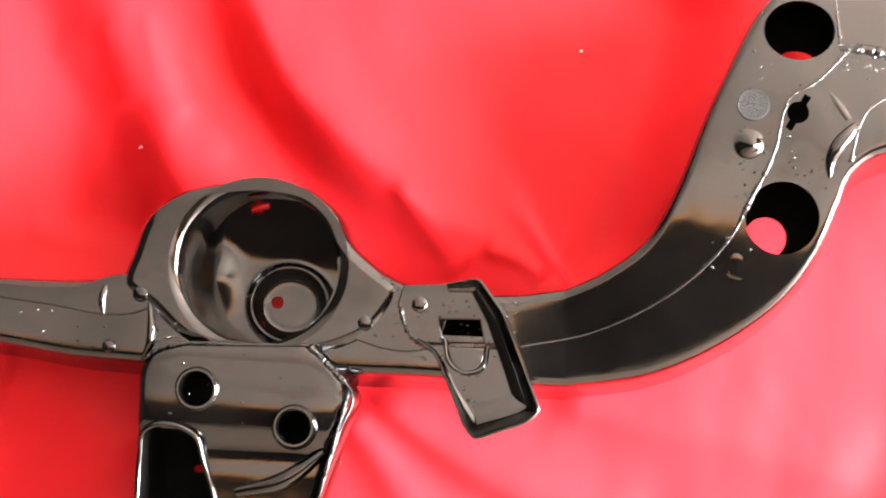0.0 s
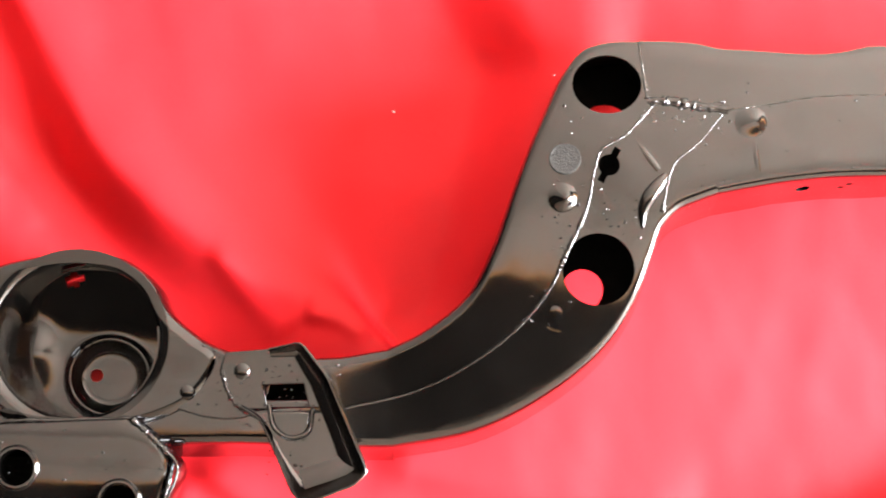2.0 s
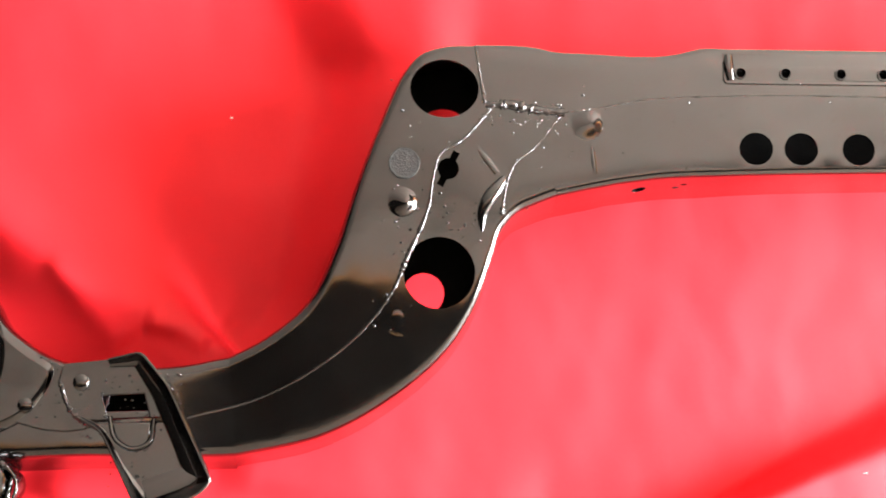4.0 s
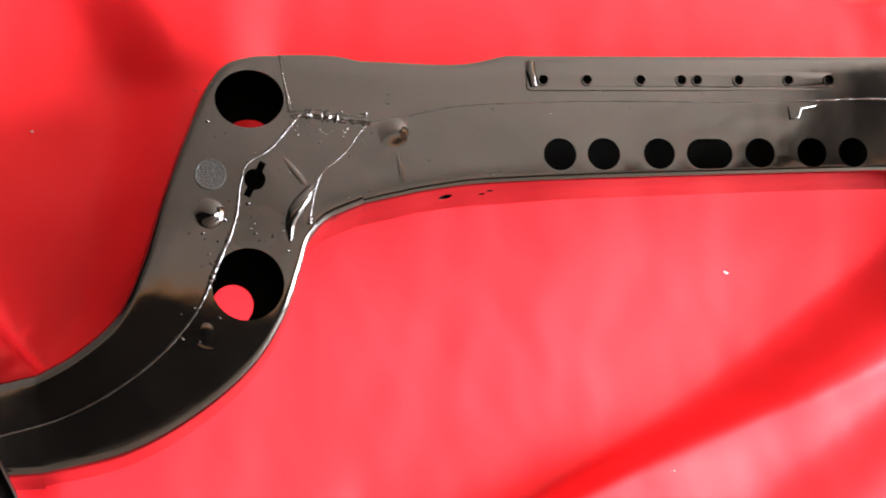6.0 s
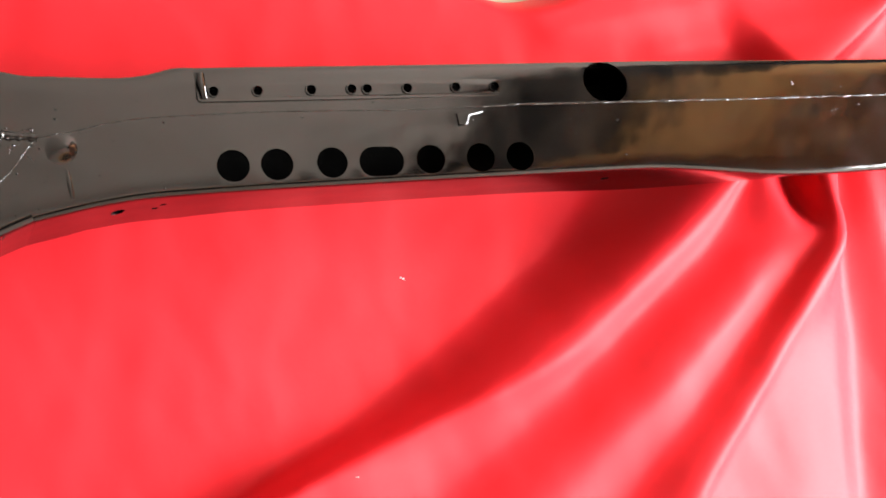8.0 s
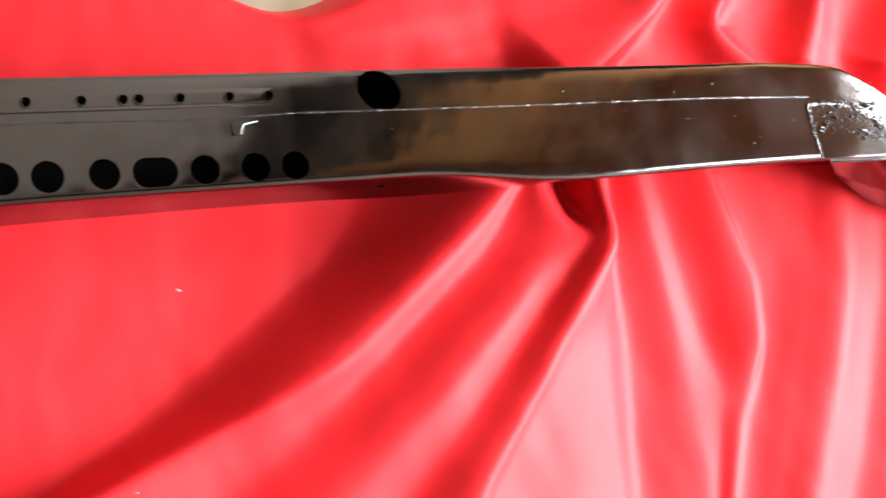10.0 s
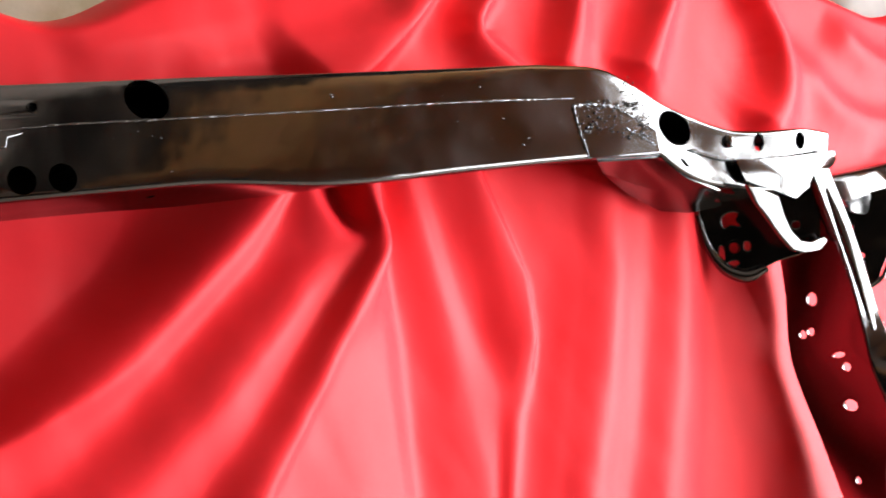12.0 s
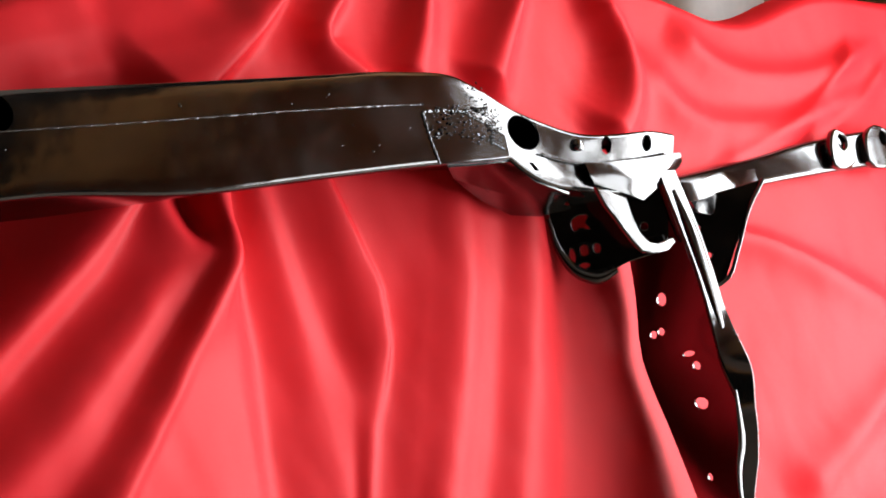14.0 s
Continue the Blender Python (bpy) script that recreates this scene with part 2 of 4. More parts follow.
box("floor", -2.6, -2.7, -0.1, 4.2, 3.1, 0.0, floor_wood, "pale wooden floor of the room", "floor")
box("ceiling", -2.6, -2.7, 2.7, 2.02, 3.1, 2.8, ceiling_paint, "plain off-white painted ceiling", "ceiling")
# unseen dark strip and brown area, added for the rail to mirror
box("dark_reflection_strip", 2.02, -2.7, 2.6, 2.5, 3.1, 2.8, dark_wood, "unseen dark ceiling strip, added for reflections", "beam")
box("brown_reflection_ceiling", 2.5, -2.7, 2.7, 4.2, 3.1, 2.8, wood, "unseen brown ceiling area, added for reflections", "ceiling")
# unseen west wall, near-black only to keep reflections dark
box("wall_west", -2.7, -2.7, 0, -2.6, 3.1, 2.7, dark_wood, "unseen near-black wall, added for dark reflections", "wall")
box("wall_north", -2.6, 3.0, 0, 4.2, 3.1, 2.7, stone, "beige rough plaster wall behind the cloth", "wall")
# unseen south wall in three tones, made up for what the black paint mirrors
box("wall_south", -2.6, -2.8, 0, 3.4, -2.7, 1.75, dark_wood, "unseen near-black lower wall, added for dark reflections in the paint", "wall")
box("reflection_band", -2.6, -2.8, 1.75, 3.3, -2.695, 1.95, wood, "unseen brown band, added to soften a reflected edge", "rail")
box("wall_south", -2.6, -2.8, 1.95, 3.4, -2.7, 2.7, ceiling_paint, "unseen off-white upper wall, added for grey reflections", "wall")
# east wall with a tall window, a low opening added for fill, and an alcove behind it for the couch
box("wall_east", 3.3, -2.7, 0, 3.4, -1.0, 2.7, wood, "brown wood panelled room wall", "wall")
box("wall_east", 3.3, -1.0, 0, 3.4, 0.3, 0.25, wood, "unseen brown wood panel under the added low fill opening", "wall")
box("wall_east", 3.3, -1.0, 1.6, 3.4, 0.3, 2.7, wood, "unseen brown wood panel over the added low fill opening", "wall")
box("wall_east", 3.3, 0.3, 0, 3.4, 0.44, 2.7, wood, "brown wooden post between the low fill opening and the window", "wall")
box("wall_east", 3.3, 0.44, 0, 3.4, 1.36, 0.25, wood, "brown wood panel under the window", "wall")
box("wall_east", 3.3, 0.44, 2.25, 3.4, 1.36, 2.7, wood, "brown wood panel over the window", "wall")
box("wall_east", 3.3, 1.36, 0, 3.4, 1.5, 2.7, wood, "brown wooden post beside the window", "wall")
box("alcove_wall", 3.4, 1.4, 0, 4.2, 1.5, 2.7, wood, "brown wood panelled alcove wall", "wall")
box("alcove_wall", 4.2, 1.4, 0, 4.3, 3.1, 2.7, wood, "brown wood panelled alcove wall", "wall")

# ---------------------------------------------------------------- cloth
def ridge(U, V, pts, left, right, height):
    """A fold along a spline that runs downwards: a crest with a left and a right flank of their own width."""
    p = spline(pts, 5)
    best = np.full(U.shape, 1e9)
    side = np.zeros(U.shape)
    along = np.zeros(U.shape)
    for i in range(len(p) - 1):
        a, d = p[i], p[i + 1] - p[i]
        t = np.clip(((U - a[0]) * d[0] + (V - a[1]) * d[1]) / (d @ d), 0, 1)
        ex, ey = U - a[0] - t * d[0], V - a[1] - t * d[1]
        dist = np.hypot(ex, ey)
        near = dist < best
        best = np.where(near, dist, best)
        side = np.where(near, ex * -d[1] + ey * d[0], side)
        along = np.where(near, (i + t) / (len(p) - 1), along)
    w = np.where(side > 0, right, left) * (0.55 + 0.7 * along)
    soft = 0.42 * w
    fall = np.exp(-((np.sqrt(best ** 2 + soft ** 2) - soft) / w) ** 1.35)
    ends = np.clip(along / 0.16, 0, 1) * np.clip((1 - along) / 0.16, 0, 1)
    return height * fall * (ends * ends * (3 - 2 * ends))


# crest and valley lines of the large folds, each a row of (along, up, height over the backing)
DRAPE = [
    [(-1.30, 0.1, 0.02), (-1.30, -0.6, 0.02)],
    [(0.05, 0.1, 0.012), (0.0, -0.6, 0.03)],
    [(0.45, 0.1, 0.004), (0.25, -0.6, 0.016)],
    [(0.960, 0.011, -0.015), (0.905, -0.058, -0.006), (0.765, -0.149, 0), (0.644, -0.229, 0), (0.540, -0.281, 0)],
    [(1.127, 0.000, 0.066), (1.076, -0.042, 0.068), (0.949, -0.133, 0.072), (0.869, -0.190, 0.076), (0.795, -0.224, 0.072), (0.658, -0.270, 0.062), (0.587, -0.293, 0.070)],
    [(1.146, -0.001, 0.055), (1.105, -0.057, 0.056), (1.009, -0.131, 0.055), (0.933, -0.190, 0.060), (0.869, -0.235, 0.060), (0.743, -0.308, 0.055)],
    [(1.178, -0.002, 0.060), (1.192, -0.060, 0.076), (1.126, -0.120, 0.084), (1.071, -0.170, 0.089), (1.001, -0.230, 0.089), (0.878, -0.319, 0.084)],
    [(1.231, -0.004, 0.020), (1.234, -0.034, 0.035), (1.232, -0.052, 0.070), (1.226, -0.065, 0.081), (1.206, -0.085, 0.079), (1.166, -0.128, 0.077), (1.111, -0.179, 0.079), (1.051, -0.240, 0.080), (0.941, -0.340, 0.075)],
    [(1.248, -0.005, 0.072), (1.252, -0.050, 0.085), (1.244, -0.080, 0.102), (1.195, -0.138, 0.102), (1.145, -0.196, 0.102), (1.106, -0.246, 0.102), (1.017, -0.347, 0.100)],
    [(1.260, -0.006, 0.074), (1.266, -0.050, 0.084), (1.256, -0.080, 0.097), (1.215, -0.140, 0.093), (1.166, -0.198, 0.091), (1.127, -0.248, 0.089), (1.042, -0.351, 0.087)],
    [(1.271, -0.007, 0.065), (1.262, -0.081, 0.065), (1.243, -0.164, 0.060), (1.236, -0.247, 0.055), (1.236, -0.316, 0.050), (1.237, -0.377, 0.045)],
    [(1.294, -0.008, 0.025), (1.292, -0.090, 0.025), (1.294, -0.197, 0.025), (1.287, -0.301, 0.025), (1.280, -0.384, 0.025)],
    [(1.342, -0.007, 0.038), (1.352, -0.095, 0.038), (1.362, -0.203, 0.038), (1.376, -0.290, 0.038), (1.377, -0.396, 0.038)],
    [(1.368, -0.008, 0.031), (1.382, -0.097, 0.031), (1.399, -0.192, 0.031), (1.415, -0.273, 0.037), (1.387, -0.405, 0.037)],
    [(1.447, -0.004, 0.055), (1.467, -0.065, 0.058), (1.488, -0.133, 0.061), (1.483, -0.213, 0.061), (1.460, -0.276, 0.045), (1.438, -0.310, 0.045), (1.408, -0.399, 0.045)],
    [(1.459, -0.005, 0.042), (1.480, -0.065, 0.042), (1.500, -0.134, 0.042), (1.494, -0.214, 0.042), (1.471, -0.277, 0.042), (1.451, -0.311, 0.042), (1.421, -0.401, 0.042)],
    [(1.588, -0.046, 0.055), (1.572, -0.146, 0.055), (1.532, -0.256, 0.055), (1.472, -0.411, 0.055)],
    [(1.643, -0.051, 0.068), (1.626, -0.152, 0.068), (1.585, -0.263, 0.068), (1.518, -0.419, 0.068)],
    [(1.695, -0.055, 0.053), (1.672, -0.157, 0.053), (1.620, -0.307, 0.053), (1.571, -0.429, 0.053)],
    [(1.726, -0.058, 0.048), (1.697, -0.160, 0.048), (1.645, -0.311, 0.048), (1.595, -0.433, 0.048)],
    [(1.774, -0.062, 0.058), (1.739, -0.205, 0.058), (1.701, -0.319, 0.058), (1.654, -0.444, 0.058)],
    [(1.874, -0.070, 0.025), (1.831, -0.216, 0.025), (1.802, -0.334, 0.025), (1.768, -0.465, 0.025)],
    [(1.944, -0.076, 0.030), (1.909, -0.267, 0.030), (1.896, -0.349, 0.030), (1.878, -0.485, 0.030)],
    [(2.154, -0.094, 0.020), (2.153, -0.299, 0.020), (2.136, -0.429, 0.020), (2.128, -0.532, 0.020)],
    [(2.45, -0.1, 0.04), (2.45, -0.6, 0.04)],
    [(3.30, -0.1, 0.02), (3.30, -0.6, 0.02)],
]
TOP_DRAPE = [
    [(-1.30, 0.3, 0.01), (-1.30, -0.3, 0.01)],
    [(-0.758, 0.093, 0.030), (-0.746, -0.030, 0.030), (-0.731, -0.182, 0.030)],
    [(-0.627, 0.100, 0.010), (-0.560, -0.020, 0), (-0.515, -0.137, -0.045)],
    [(-0.541, 0.104, 0.030), (-0.481, -0.015, 0.032), (-0.430, -0.134, 0.018)],
    [(-0.443, 0.109, 0.020), (-0.404, 0.019, 0), (-0.350, -0.056, 0.005), (-0.265, -0.147, 0.015)],
    [(-0.388, 0.112, 0.050), (-0.338, 0.023, 0.060), (-0.266, -0.045, 0.060), (-0.191, -0.100, 0.055), (-0.117, -0.143, 0.040)],
    [(-0.297, 0.117, 0.035), (-0.248, 0.028, 0.040), (-0.183, -0.040, 0.035), (-0.120, -0.096, 0.030), (-0.064, -0.140, 0.030)],
    [(-0.130, 0.126, 0.020), (-0.100, 0.008, 0.012), (-0.060, -0.132, 0.0)],
    # slope added to darken the cloth where the kick-up's shadow falls
    [(-0.040, 0.270, 0.012), (0.005, 0.200, 0.004), (0.050, 0.130, 0.0), (0.020, 0.0, 0.010), (-0.005, -0.130, 0.0)],
    [(0.070, 0.270, 0.030), (0.100, 0.200, 0.038), (0.130, 0.135, 0.045), (0.115, 0.017, 0.060), (0.095, -0.124, 0.058)],
    [(0.16, 0.3, 0.03), (0.16, 0.1, 0.055), (0.16, -0.1, 0.055)],
    [(0.24, 0.3, 0.028), (0.225, 0.1, 0.026)],
    [(0.48, 0.3, 0.015), (0.47, 0.1, 0.018)],
    [(1.00, 0.3, 0.02), (1.00, 0.1, 0.01)],
    [(2.00, 0.3, 0.03), (2.00, 0.0, 0.03)],
    [(3.30, 0.3, 0.02), (3.30, 0.0, 0.02)],
]
# small folds on top of them: left width, right width, height, line of the crest
OVER = [
    (0.05, 0.010, 0.049, [(1.457, 0.297), (1.386, 0.228), (1.29, 0.155), (1.212, 0.107)]),
    (0.03, 0.016, 0.035, [(1.57, 0.301), (1.49, 0.206), (1.536, 0.157), (1.584, 0.108)]),
    (0.02, 0.032, 0.032, [(1.694, 0.318), (1.659, 0.219), (1.617, 0.131)]),
    (0.03, 0.024, 0.039, [(1.877, 0.301), (1.806, 0.199), (1.751, 0.117)]),
    (0.03, 0.032, 0.044, [(1.991, 0.3), (2.049, 0.158), (2.029, 0.088), (1.961, 0.021)]),
    (0.03, 0.024, 0.007, [(0.888, 0.194), (1.037, 0.211), (1.219, 0.244), (1.34, 0.288)]),
    (0.03, 0.024, 0.006, [(0.865, 0.222), (1.043, 0.239), (1.168, 0.274)]),
    (0.02, 0.024, 0.006, [(1.02, 0.166), (1.271, 0.206), (1.409, 0.235)]),
]
SWAG = [
    (0.025, 0.03, 0.02, [(2.749, 0.175), (2.468, 0.113), (2.272, 0.14), (2.175, 0.219)]),
    (0.03, 0.03, 0.022, [(2.682, 0.093), (2.406, 0.033), (2.175, 0.06), (2.068, 0.175)]),
    (0.012, 0.03, 0.014, [(2.661, 0.189), (2.525, 0.082), (2.331, 0.005), (2.192, -0.032)]),
    (0.015, 0.03, 0.012, [(2.761, 0.145), (2.571, 0.03), (2.428, -0.02)]),
    (0.03, 0.02, 0.02, [(2.108, -0.108), (2.271, -0.151), (2.421, -0.224), (2.621, -0.328)]),
    (0.03, 0.03, 0.02, [(2.706, -0.328), (2.439, -0.466), (2.221, -0.574)]),
    (0.03, 0.03, 0.016, [(2.715, -0.532), (2.521, -0.595), (2.302, -0.682)]),
]
LEFT = [
    (0.01, 0.015, 0.002, [(-0.513, 0.103), (-0.484, 0.024), (-0.451, -0.018)]),
    (0.01, 0.015, 0.002, [(-0.468, 0.067), (-0.428, -0.011), (-0.413, -0.059)]),
    (0.012, 0.015, 0.008, [(-0.225, -0.072), (-0.175, -0.131), (-0.144, -0.166)]),
    (0.008, 0.02, 0.008, [(-0.127, -0.141), (-0.091, -0.146), (-0.055, -0.163)]),
    (0.012, 0.02, 0.0025, [(-0.608, 0.07), (-0.572, 0.028), (-0.536, -0.026)]),
    (0.012, 0.02, 0.0025, [(-0.559, 0.085), (-0.532, 0.03), (-0.516, -0.012)]),
    (0.012, 0.02, 0.0025, [(-0.632, -0.142), (-0.575, -0.154), (-0.501, -0.073)]),
]
LOW = [
    (0.02, 0.035, 0.013, [(-0.245, -0.286), (-0.157, -0.345), (-0.048, -0.401), (0.037, -0.452)]),
    (0.025, 0.04, 0.008, [(-0.055, -0.288), (0.086, -0.31), (0.299, -0.346)]),
    (0.02, 0.025, 0.01, [(-0.267, -0.312), (-0.202, -0.383), (-0.162, -0.444)]),
    (0.03, 0.04, 0.012, [(-0.633, -0.301), (-0.557, -0.32), (-0.477, -0.398)]),
]


def hung(lines, u, v):
    """The height of hanging cloth between fold lines: at each level the lines are joined across by an easy curve with flat crests and valleys."""
    out = np.empty((len(u), len(v)))
    us, hs = [], []
    for line in lines:
        p = np.array(line, float)
        p = p[np.argsort(p[:, 1])]
        lo, hi = p[1] - p[0], p[-1] - p[-2]
        far = p[0] + lo * (-1.1 - p[0, 1]) / max(lo[1], 0.02) * 0.8
        p = np.vstack([[far[0], -1.1, p[0, 2]], p, [p[-1, 0] + hi[0] * 1.2, p[-1, 1] + hi[1] * 1.2, p[-1, 2]]])
        us.append(np.interp(v, p[:, 1], p[:, 0]))
        hs.append(np.interp(v, p[:, 1], p[:, 2]))
    us, hs = np.array(us), np.array(hs)
    us, hs = (np.array([np.convolve(np.pad(q, 3, "edge"), np.ones(7) / 7, "valid") for q in k]) for k in (us, hs))
    for j in range(len(v)):
        x = us[:, j].copy()
        for i in range(1, len(x)):
            x[i] = max(x[i], x[i - 1] + 0.006)
        h = hs[:, j]
        gap = np.diff(x)
        slope = np.diff(h) / gap
        tan = np.zeros(len(x))
        same = slope[1:] * slope[:-1] > 0
        tan[1:-1] = np.where(same, 2 * slope[1:] * slope[:-1] / np.where(same, slope[1:] + slope[:-1], 1), 0)
        k = np.clip(np.searchsorted(x, u) - 1, 0, len(x) - 2)
        t = np.clip((u - x[k]) / gap[k], 0, 1)
        out[:, j] = ((2 * t ** 3 - 3 * t * t + 1) * h[k] + (t ** 3 - 2 * t * t + t) * gap[k] * tan[k]
                     + (3 * t * t - 2 * t ** 3) * h[k + 1] + (t ** 3 - t * t) * gap[k] * tan[k + 1])
    out[1:-1] = (out[:-2] + 2 * out[1:-1] + out[2:]) / 4
    return out


LINT = [(-0.04, 0.081), (-0.502, -0.051), (0.72, -0.08), (0.62, -0.30)]
lint_spots = []


def cloth_mesh():
    nu, nv = 960, 300
    u = np.linspace(-1.3, 3.3, nu)
    U = np.repeat(u[:, None], nv, 1)
    top = 0.305 - 0.055 * np.exp(-((u - 0.9) / 0.11) ** 2) - 0.07 * np.exp(-((u - 2.36) / 0.17) ** 2) - 0.05 * np.exp(-((u - 2.9) / 0.3) ** 2)
    s = np.linspace(0, 1, nv) ** 0.8
    V = -1.10 + (top[:, None] + 1.10) * s[None, :]
    level = np.linspace(-1.10, 0.34, 340)
    part_line = np.interp(u, [-0.1, 0.2, 0.4, 1.55, 1.9], [-0.24, 0.03, 0.06, 0.06, -0.03])
    up = np.clip((level[None, :] - part_line[:, None]) / 0.07 + 0.5, 0, 1)
    up = up * up * (3 - 2 * up)
    drape = hung(DRAPE, u, level) * (1 - up) + hung(TOP_DRAPE, u, level) * up
    H = np.array([np.interp(V[i], level, drape[i]) for i in range(nu)]) - 0.17
    for left, right, height, pts in OVER + SWAG + LEFT + LOW:
        H += ridge(U, V, pts, left, right, height)
    for i in range(nu):
        for j in range(nv):
            q = Vector((U[i, j] * 2.6 + 4, V[i, j] * 1.8, 0.3))
            H[i, j] += 0.010 * noise.noise(q) + 0.0035 * noise.noise(q * 3.1) + 0.0012 * noise.noise(q * 9.0) + 0.0005 * abs(noise.noise(Vector((U[i, j] * 22 + V[i, j] * 9, V[i, j] * 7, 2.0))))
    for x, y in LINT:
        i = int(round((x + 1.3) / 4.6 * (nu - 1)))
        j = int(np.argmin(abs(V[i] - y)))
        lint_spots.append((U[i, j], V[i, j], H[i, j] + 0.0003, 0.002, 0.001, 3))
    lip = np.clip((s[None, :] - 0.975) / 0.025, 0, 1)
    H -= 0.05 * lip ** 2                                   # the top edge falls back over its support
    verts = np.stack([U, V, H], 2).reshape(-1, 3)
    faces = [(i * nv + j, (i + 1) * nv + j, (i + 1) * nv + j + 1, i * nv + j + 1) for i in range(nu - 1) for j in range(nv - 1)]
    me = mesh_of("cloth", verts, faces, red)
    me.polygons.foreach_set("use_smooth", [True] * len(me.polygons))
    return me


cloth = tagged(new("backdrop_cloth", cloth_mesh()), "bright red satin cloth hanging in loose folds behind the frame", "cloth")
cloth.matrix_world = STAND
lint = tagged(new("lint", nibs("lint", lint_spots, white, 77)), "pale flecks of lint stuck to the red cloth", "lint", "", "stuff")
lint.matrix_world = STAND

# ---------------------------------------------------------------- behind the cloth
def pillow(name, sx, sy, sz, mat):
    n = 24
    verts, faces = [], []
    for i in range(n + 1):
        for j in range(n):
            a, b = math.pi * i / n - math.pi / 2, 2 * math.pi * j / n
            x, y, z = (math.copysign(abs(c) ** 0.6, c) for c in (math.cos(a) * math.cos(b), math.cos(a) * math.sin(b), math.sin(a)))
            w = 1 + 0.06 * noise.noise(Vector((x * 2, y * 2, z * 2 + sx * 9)))
            verts.append((x * sx * w, y * sy * w, z * sz * w))
    for i in range(n):
        for j in range(n):
            faces.append((i * n + j, i * n + (j + 1) % n, (i + 1) * n + (j + 1) % n, (i + 1) * n + j))
    return smooth(mesh_of(name, verts, faces, mat), 60)


def cushion(name, m, sx, sy, sz, mat, label):
    ob = tagged(new(name, pillow(name, sx, sy, sz, mat)), label, "cushion")
    ob.matrix_world = m


couch = thing("couch", "khaki plush couch seen over the cloth", "couch", pose(3.35, 2.62, 0))
part("backrest", pillow("backrest", 0.55, 0.2, 0.75, khaki), couch).location = (0, 0, 0.75)
cushion("white_cushion", pose(2.93, 2.5, 1.30, 0, 0, 8), 0.17, 0.08, 0.16, white, "plump white cotton cushion on the couch")
cushion("white_cushion", pose(3.66, 2.55, 1.30, 0, 0, -10), 0.12, 0.08, 0.16, white, "plump white cotton cushion on the couch")
cabinet = box("wooden_cabinet", 3.8, 2.55, 0, 4.18, 2.98, 1.9, dark_wood, "dark brown wooden cabinet beside the couch", "cabinet", "")
tagged(cabinet, "dark brown wooden cabinet beside the couch", "cabinet")

# ---------------------------------------------------------------- the frame
chassis = thing("car_chassis_frame", "gloss black painted steel car chassis frame standing on its side", "car frame", STAND)

FRONT = [(-0.80, -0.208, -0.80, -0.268, -0.03), (-0.602, -0.206, -0.595, -0.273, -0.03), (-0.515, -0.203, -0.519, -0.281, -0.032),
         (-0.44, -0.19, -0.45, -0.282, -0.03), (-0.34, -0.175, -0.34, -0.281, -0.03), (-0.25, -0.16, -0.241, -0.279, -0.03),
         (-0.195, -0.186, -0.175, -0.277, -0.03), (-0.091, -0.191, -0.095, -0.279, -0.03, 0.008), (-0.037, -0.182, -0.03, -0.278, -0.028, 0.018)]
KICK = [(-0.037, -0.182, -0.03, -0.278, -0.028, 0.018), (0.000, -0.163, 0.05, -0.261, -0.021, 0.021), (0.040, -0.129, 0.117, -0.227, -0.013, 0.020),
        (0.063, -0.084, 0.168, -0.186, -0.0065, 0.013), (0.086, -0.016, 0.203, -0.135, -0.0022, 0.006), (0.110, 0.046, 0.221, -0.085, -0.0006, 0.002),
        (0.134, 0.097, 0.231, -0.058, 0), (0.150, 0.116, 0.245, -0.043, 0), (0.175, 0.1245, 0.264, -0.034, 0), (0.204, 0.126, 0.285, -0.026, 0)]
SIDE = [(0.204, 0.126, 0.285, -0.026, 0, 0, 0.009), (0.245, 0.1258, 0.311, -0.0205, 0, 0, 0.009), (0.262, 0.1245, 0.326, -0.0175, 0, 0, 0.009), (0.285, 0.120, 0.345, -0.014, 0, 0, 0.008), (0.31, 0.119, 0.362, -0.0115, 0, 0, 0.008),
        (0.404, 0.119, 0.415, -0.0065, 0, 0, 0.007), (0.418, 0.1222, 0.428, -0.006, 0, 0, 0.007), (0.432, 0.1255, 0.441, -0.0055, 0, 0, 0.007), (0.46, 0.1257, 0.468, -0.0045, 0, 0, 0.006),
        (0.65, 0.126, 0.65, -0.0005, 0, 0, 0.004), (0.87, 0.1265, 0.87, 0.003, 0, 0, 0.004), (0.97, 0.127, 0.965, 0.004, 0, 0, 0.006),
        (1.139, 0.126, 1.139, -0.009, 0, 0, -0.012)]
SIDE_END = [(1.139, 0.126, 1.139, -0.009, 0, 0, -0.012), (1.343, 0.126, 1.343, -0.005, 0, 0, -0.018), (1.50, 0.125, 1.528, -0.002, 0, 0, -0.016),
            (1.581, 0.117, 1.60, -0.003, 0, 0, -0.012), (1.634, 0.093, 1.654, -0.003, -0.002, 0, -0.008)]
REAR = [(1.634, 0.093, 1.654, -0.003, -0.002), (1.674, 0.070, 1.69, -0.027, -0.004, 0.002), (1.725, 0.048, 1.735, -0.046, -0.004, 0.006),
        (1.786, 0.027, 1.794, -0.056, -0.002, 0.012), (1.85, 0.020, 1.87, -0.066, 0, 0.02), (1.94, 0.020, 1.93, -0.060, 0, 0.02), (1.99, 0.014, 1.985, -0.036, -0.006, 0.014)]

